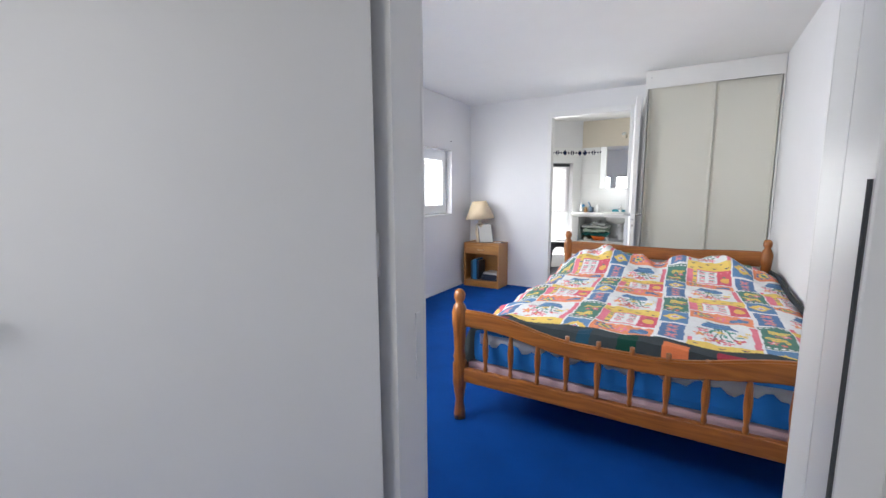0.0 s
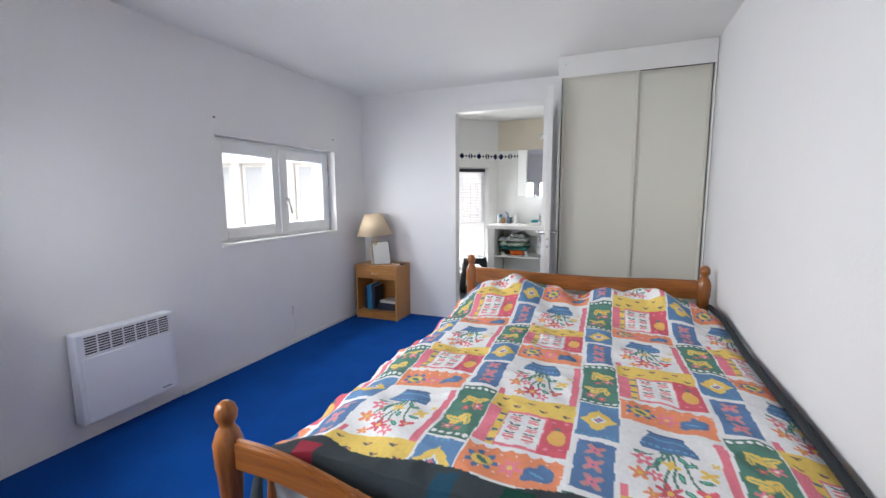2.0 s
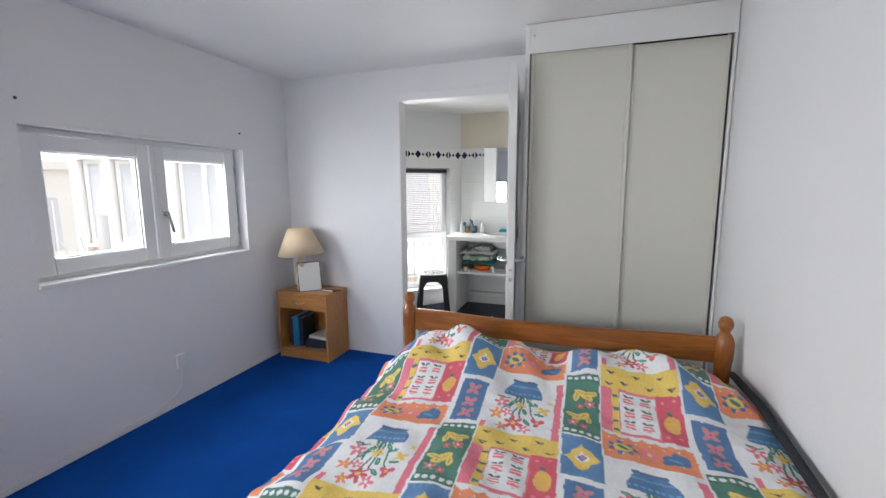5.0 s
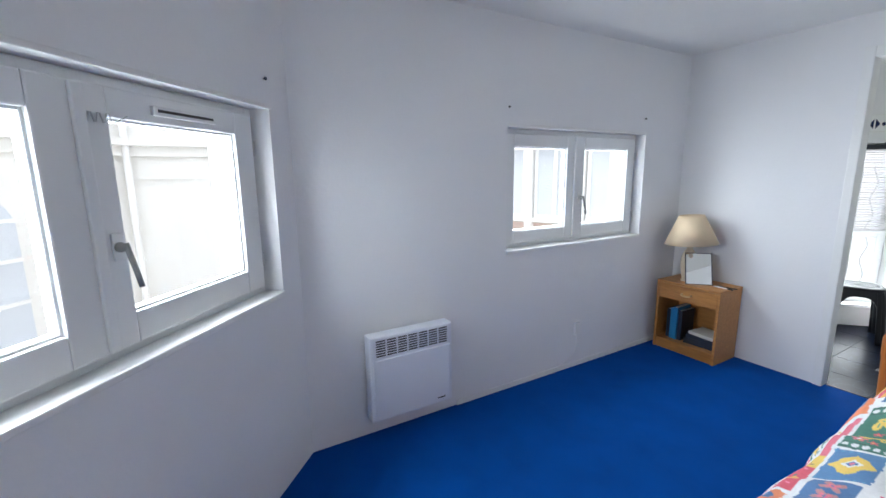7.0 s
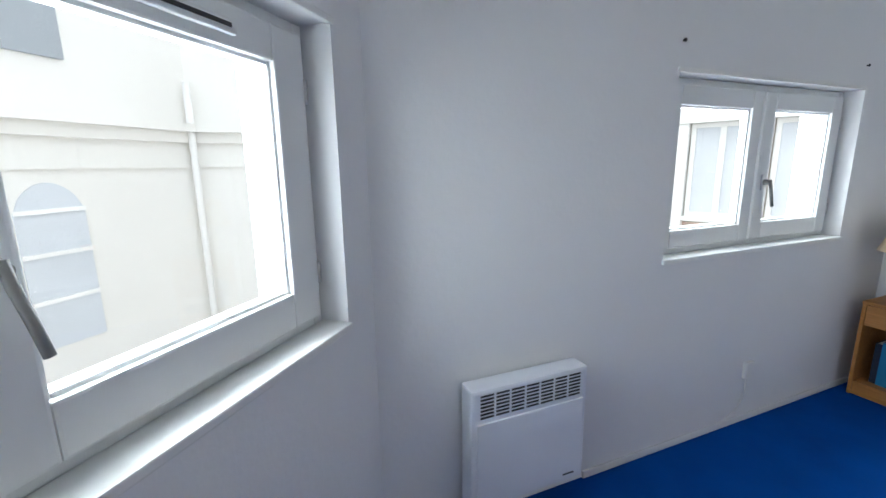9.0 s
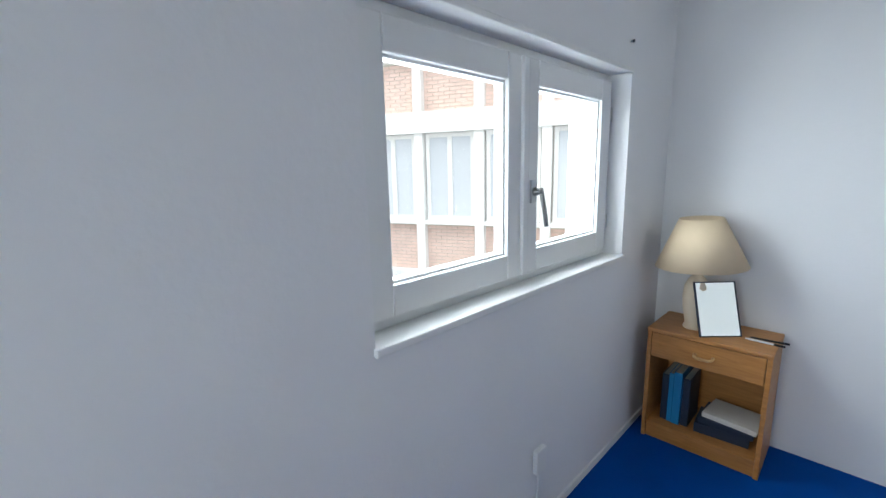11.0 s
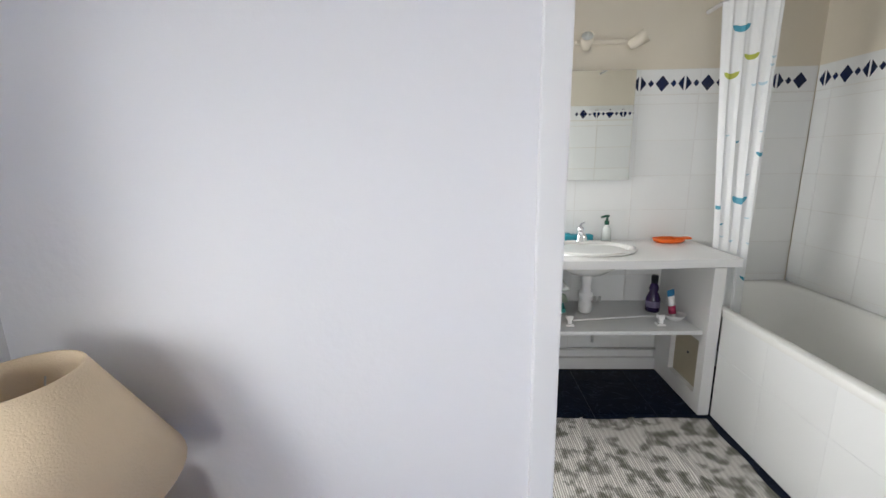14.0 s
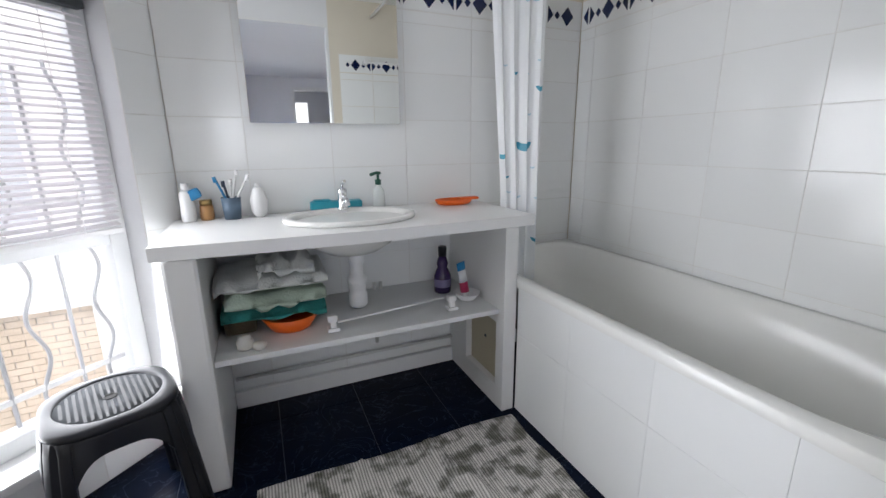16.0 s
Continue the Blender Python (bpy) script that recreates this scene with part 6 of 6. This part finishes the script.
for zs in (-3.0, 0.0, 3.0):
    for c in piers:
        bm = bmesh.new()
        box(bm, c - 0.085, c + 0.085, -0.16, -0.001, -0.64 + zs, 1.98 + zs, bevel=0.008)
        part("pilaster", bm, M_PILA, root)
    for nm, z, zz, dp in (("band", 1.98, 2.36, 0.19), ("sill_band", 0.28, 0.36, 0.14), ("foot_band", -1.0, -0.70, 0.17)):
        if nm == "foot_band" and zs > -3:
            continue
        bm = bmesh.new()
        box(bm, 0, L, -dp, -0.001, z + zs, zz + zs, bevel=0.006)
        part(nm, bm, M_PILA, root)
    for c0, c1 in zip(piers, piers[1:]):
        s0, s1 = c0 + 0.09, c1 - 0.09
        bm = bmesh.new()
        pane_frame(bm, s0 + 0.02, s1 - 0.02, 0.365 + zs, 1.975 + zs, 0.075, -0.06, -0.001, 0)
        if s1 - s0 > 0.7:
            box(bm, (s0 + s1) / 2 - 0.045, (s0 + s1) / 2 + 0.045, -0.06, -0.001, 0.44 + zs, 1.90 + zs)
        w = part("window", bm, M_PILA, root, "white two-leaf window")
        for a0, a1 in (((s0 + 0.075, (s0 + s1) / 2 - 0.045), ((s0 + s1) / 2 + 0.045, s1 - 0.075)) if s1 - s0 > 0.7 else ((s0 + 0.075, s1 - 0.075),)):
            bm = bmesh.new()
            box(bm, a0, a1, -0.03, -0.012, 0.44 + zs, 1.90 + zs)
            part("pane", bm, M_OUTGLASS, w)
bm = bmesh.new()
for zs in (-3.0, 0.0, 3.0):
    row = 0
    z = -0.70 + zs
    while z < 0.20 + zs:
        sx = 0.02 + (0.11 if row % 2 else 0)
        while sx < L - 0.24:
            box(bm, sx, sx + 0.21, -0.012, -0.0005, z + 0.004, z + 0.061)
            sx += 0.222
        z += 0.068
        row += 1
tagged(part("bricks", bm, M_BRICK, root), kind="stuff")

# cream building with arched windows beyond
root, L = facade("arcade_building", (-15.0, 2.0), (-15.0, 12.5), -7, 2.25, 4, M_STONE, "cream building with arched windows and a roof terrace")
for zs in (-3.1, 0.0):
    for c, wide in ((1.98, 1.25), (3.86, 1.25), (5.74, 1.25), (6.92, 0.3), (7.75, 0.34)):
        bm = bmesh.new()
        arched(bm, c - wide / 2, c + wide / 2, -0.45 + zs, 1.2 + zs, -0.02, None, rise=0.25 if wide > 1 else 0.06)
        w = part("window", bm, M_OUTGLASS, root)
        bm = bmesh.new()
        box(bm, c - 0.025, c + 0.025, -0.05, -0.021, -0.45 + zs, 1.1 + zs)
        part("glazing_bar", bm, M_PILA, w)
    bm = bmesh.new()
    box(bm, 0, L, -0.1, 0, -0.75 + zs, -0.55 + zs)
    part("ledge", bm, M_STONE, root)
bm = bmesh.new()
box(bm, -0.1, L + 0.1, -0.18, 0.2, 2.05, 2.3)
part("cornice", bm, M_STONE, root)
for k in range(2):
    bm = bmesh.new()
    s = 5.6 + k * 1.25
    box(bm, s, s + 1.2, 0.9, 1.6, 2.24, 4.0)
    rm = part("glazed_lantern", bm, M_OUTGLASS, root)
    for j in range(5):
        bm = bmesh.new()
        box(bm, s + j * 0.285, s + j * 0.285 + 0.05, 0.86, 0.90, 2.24, 4.0)
        part("mullion", bm, M_PILA, rm)
bm = bmesh.new()
tube(bm, [(3.6, 0.4, 2.24), (3.6, 0.4, 4.4)], 0.03, 6)
tube(bm, [(3.2, 0.4, 3.9), (4.0, 0.4, 3.9)], 0.02, 6)
part("mast", bm, M_IRON, root)

# rendered house opposite the first window: two fronts that meet in a corner
for nm, a, b, lab in (("corner_house", (-8.3, 3.4), (-8.3, 0.1), "pale rendered house front with a moulded cornice"), ("corner_house", (-8.3, 0.1), (-3.2, -4.4), "pale rendered house front with arched stair windows")):
    root, L = facade(nm, b, a, -7, 8, 0.6, M_STONE, lab)
    for z, h, dp in ((1.72, 0.16, 0.10), (1.88, 0.12, 0.22), (1.35, 0.06, 0.05)):
        bm = bmesh.new()
        box(bm, 0, L, -dp, 0, z, z + h)
        part("cornice", bm, M_STONE, root)
    if b[0] > -5:
        s = L - 2.35
        bm = bmesh.new()
        arched(bm, s, s + 0.7, -0.75, 1.2, -0.02, None, rise=0.34)
        w = part("window", bm, M_OUTGLASS, root)
        for z in (-0.2, 0.35, 0.85):
            bm = bmesh.new()
            box(bm, s, s + 0.7, -0.05, -0.021, z, z + 0.05)
            part("glazing_bar", bm, M_PILA, w)
        bm = bmesh.new()
        box(bm, s + 0.2, s + 0.75, -0.05, 0.01, 2.6, 4.0)
        part("shutter", bm, M_ZINC, root)
bm = bmesh.new()
tube(bm, [(-8.15, 0.13, -6.9), (-8.15, 0.13, 1.7), (-8.12, 0.14, 2.6)], 0.05, 8)
solo("drainpipe", bm, M_PILA, "white drainpipe in the corner of two fronts", "pipe")

# brick house across the narrow yard behind the bathroom
root, L = facade("brick_house", (-3.7, 9.3), (2.0, 9.7), -7, -0.35, 3, M_MORTAR, "ochre brick house below a white ledge")
bm = bmesh.new()
box(bm, -0.05, L + 0.05, -0.10, 3, -0.35, -0.18, bevel=0.01)
part("ledge", bm, M_PILA, root)
bm = bmesh.new()
box(bm, 0, L, 0.02, 3, -0.18, 6)
part("upper_wall", bm, M_PILA, root)
for c in (1.7, 3.25, 4.9):
    bm = bmesh.new()
    box(bm, c - 0.13, c + 0.13, -0.08, -0.001, -3, -0.351, bevel=0.008)
    part("pilaster", bm, M_PILA, root)
for k, c in enumerate((0.9, 2.5, 4.1)):
    w = part("window", (lambda q: (pane_frame(q, c - 0.5, c + 0.5, 0.3, 2.1, 0.08, -0.03, 0.019, 0), q)[1])(bmesh.new()), M_PILA, root)
    bm = bmesh.new()
    box(bm, c - 0.42, c + 0.42, 0.005, 0.018, 0.38, 2.02)
    part("pane", bm, M_OUTGLASS, w)
bm = bmesh.new()
for row in range(34):
    sx = 0.02 + (0.11 if row % 2 else 0)
    while sx < L - 0.24:
        box(bm, sx, sx + 0.21, -0.012, -0.0005, -2.66 + row * 0.068, -2.599 + row * 0.068)
        sx += 0.222
tagged(part("bricks", bm, M_OCHRE, root), kind="stuff")

# low zinc roof with a fan-shaped spiked guard
bm = bmesh.new()
box(bm, -9.6, -5.4, 4.2, 8.6, -2.2, -2.0)
box(bm, -5.6, -5.4, 4.2, 8.0, -2.0, -1.6)
solo("low_roof", bm, M_ZINC, "low grey zinc roof in the courtyard", "roof")
root = thing("spike_guard", (-7.6, 6.55, -2.0), "fan of iron spikes fixed to a post", "railing")
bm = bmesh.new()
tube(bm, [(0, 0, 0), (0, 0, 2.95)], 0.09, 10)
part("post", bm, M_IRON, root)
for k in range(15):
    a = radians(92 + k * 7.5)
    bm = bmesh.new()
    tube(bm, [(0, 0, 0.6), (-0.45 * abs(math.cos(a)) * 4 * 0.7, -0.55 * abs(math.cos(a)) * 4 * 0.7, 0.6 + math.sin(a) * 2.0)], 0.014, 5)
    part("spike", bm, M_IRON, root)


# ---- pieces of floors and walls ----
def tile_rows(parent, s_list, z_list, y=0.0, thick=0.006, gap=0.0015, material=M_TILE, skip=None):
    """Tiles on a wall's own frame, standing proud of it."""
    cache = {}
    for a, b in zip(s_list, s_list[1:]):
        for c, d in zip(z_list, z_list[1:]):
            if skip and skip((a + b) / 2, (c + d) / 2):
                continue
            key = (round(b - a, 4), round(d - c, 4))
            if key not in cache:
                bm = bmesh.new()
                box(bm, gap, b - a - gap, -thick, -0.0035, gap, d - c - gap, bevel=0.0008)
                cache[key] = mesh_of("tile", bm, material)
            ob = new("tile", cache[key])
            ob.parent = parent
            ob.matrix_basis = pose(a, y, c)


def grout(parent, s0, s1, z0, z1, hole=None):
    bm = bmesh.new()
    if hole:
        h0, h1, hz0, hz1 = hole
        for a, b, c, d in ((s0, h0, z0, z1), (h1, s1, z0, z1), (h0, h1, hz1, z1), (h0, h1, z0, hz0)):
            if b - a > 0.01 and d - c > 0.01:
                box(bm, a, b, -0.004, -0.0005, c, d)
    else:
        box(bm, s0, s1, -0.004, -0.0005, z0, z1)
    part("grout", bm, M_GROUT, parent)


def frieze(parent, s0, s1, seed):
    """A tile band with inlaid diamonds, large and small."""
    bm = bmesh.new()
    big = mesh_of("diamond", (lambda b: (prism(b, [(-0.034, 0), (0, -0.04), (0.034, 0), (0, 0.04)], -0.0085, -0.004), b)[1])(bmesh.new()), M_DIAMOND)
    half = mesh_of("diamond", (lambda b: (prism(b, [(-0.034, 0), (-0.006, -0.036), (-0.006, 0.036)], -0.0085, -0.004), prism(b, [(0.034, 0), (0.006, 0.036), (0.006, -0.036)], -0.0085, -0.004), b)[2])(bmesh.new()), M_DIAMOND)
    small = mesh_of("diamond", (lambda b: (prism(b, [(-0.015, 0), (0, -0.018), (0.015, 0), (0, 0.018)], -0.0085, -0.004), b)[1])(bmesh.new()), M_DIAMOND)
    s, k = s0 + 0.04, 0
    while s < s1 - 0.035:
        for me in ((big, small, half, small)[k % 4],):
            ob = new("diamond", me)
            ob.parent = parent
            ob.matrix_basis = pose(s, 0, 1.774) @ Matrix.Diagonal((1.12, 1, 1.1, 1))
        s += 0.064
        k += 1


ZT = [0.002] + [round(0.205 * k + 0.022, 4) for k in range(1, 9)] + [1.712]
ZT = sorted(z for z in ZT if z <= 1.713)
FR = [1.715, 1.85]


def steps(s0, s1, first, step):
    out = [s0]
    s = first
    while s < s1 - 0.03:
        if s > s0 + 0.03:
            out.append(s)
        s += step
    return out + [s1]


for wob, s0, s1, first, hole in ((wall_vanity, 0.012, XBR + 0.82 - 0.008, 0.82 - 0.55, None), (wall_tub, 0.008, YM - YB - 0.09 - 0.008, 5.207 - YB - 0.09 - 0.68, None), (wall_bath_window, 0.008, 1.14, 0.15, W3)):
    grout(wob, s0, s1, 0.001, 1.852, hole)
    skip = (lambda s, z, h=hole: h is not None and h[0] - 0.0 < s < h[1] + 0.0 and h[2] < z < h[3] + 0.0) if hole else None
    ss = steps(s0, s1, first, 0.34)
    zz = ZT
    if hole:
        ss = sorted({s0, hole[0], hole[0] + 0.28, hole[0] + 0.56, hole[1], s1})
        zz = sorted({z for z in ZT if abs(z - hole[2]) > 0.05 and abs(z - hole[3]) > 0.05} | {hole[2], hole[3]})
    tile_rows(wob, ss, zz, skip=skip)
    tile_rows(wob, ss, FR)
    frieze(wob, s0, s1, 1)
inner = tagged(new("wall_bath_south"), "tiled inner face of the bathroom's door wall", "wall", kind="structure")
inner.matrix_world = along(V((XBR, YB + 0.0905, 0)), V((-1, 0, 0)), V((0, 1, 0)))
bm = bmesh.new()
box(bm, 0, XBR - BD1 - 0.002, -0.003, -0.0008, 0.001, 2.249)
part("paint", bm, M_CREAM, inner)
s1 = XBR - BD1 - 0.07
tile_rows(inner, steps(0.008, s1, 0.34, 0.34), ZT, y=-0.0)
tile_rows(inner, steps(0.008, s1, 0.34, 0.34), FR)
frieze(inner, 0.01, s1, 2)

# floor tiles, navy with fine veins
cache = {}
xs = [-1.56, -1.22, -0.88, -0.54, -0.20, 0.14, 0.43]
ys = [YB + 0.05, 4.79, 5.13, 5.47, 5.81, 6.15, YM]
vein = M_NAVY.node_tree
vo = vein.nodes.new("ShaderNodeTexNoise")
vo.inputs["Scale"].default_value, vo.inputs["Detail"].default_value, vo.inputs["Distortion"].default_value = 5, 6, 2.5
rr = vein.nodes.new("ShaderNodeValToRGB")
rr.color_ramp.elements[0].position, rr.color_ramp.elements[0].color = 0.49, (0, 0, 0, 1)
rr.color_ramp.elements[1].position, rr.color_ramp.elements[1].color = 0.512, (0, 0, 0, 1)
pk = rr.color_ramp.elements.new(0.5)
pk.color = (0.03, 0.042, 0.06, 1)
geo = vein.nodes.new("ShaderNodeNewGeometry")
addc = vein.nodes.new("ShaderNodeMixRGB")
addc.blend_type, addc.inputs[0].default_value = "ADD", 1.0
bs = vein.nodes["Principled BSDF"]
old = bs.inputs["Base Color"].links[0].from_socket
vein.links.new(geo.outputs["Position"], vo.inputs["Vector"])
vein.links.new(vo.outputs["Fac"], rr.inputs[0])
vein.links.new(old, addc.inputs[1])
vein.links.new(rr.outputs[0], addc.inputs[2])
vein.links.new(addc.outputs[0], bs.inputs["Base Color"])
for a, b in zip(xs, xs[1:]):
    for c, d in zip(ys, ys[1:]):
        if (a + b) / 2 < -0.81 and (c + d) / 2 > 6.34 + ((a + b) / 2 + 0.81) + 0.02:
            continue
        key = (round(b - a, 3), round(d - c, 3))
        if key not in cache:
            bm = bmesh.new()
            box(bm, 0.0015, b - a - 0.0015, 0.0015, d - c - 0.0015, -0.0029, 0.0, bevel=0.0006)
            cache[key] = mesh_of("tile", bm, M_NAVY)
        ob = new("tile", cache[key])
        ob.parent = floor_bath
        ob.matrix_basis = pose(a, c, 0)
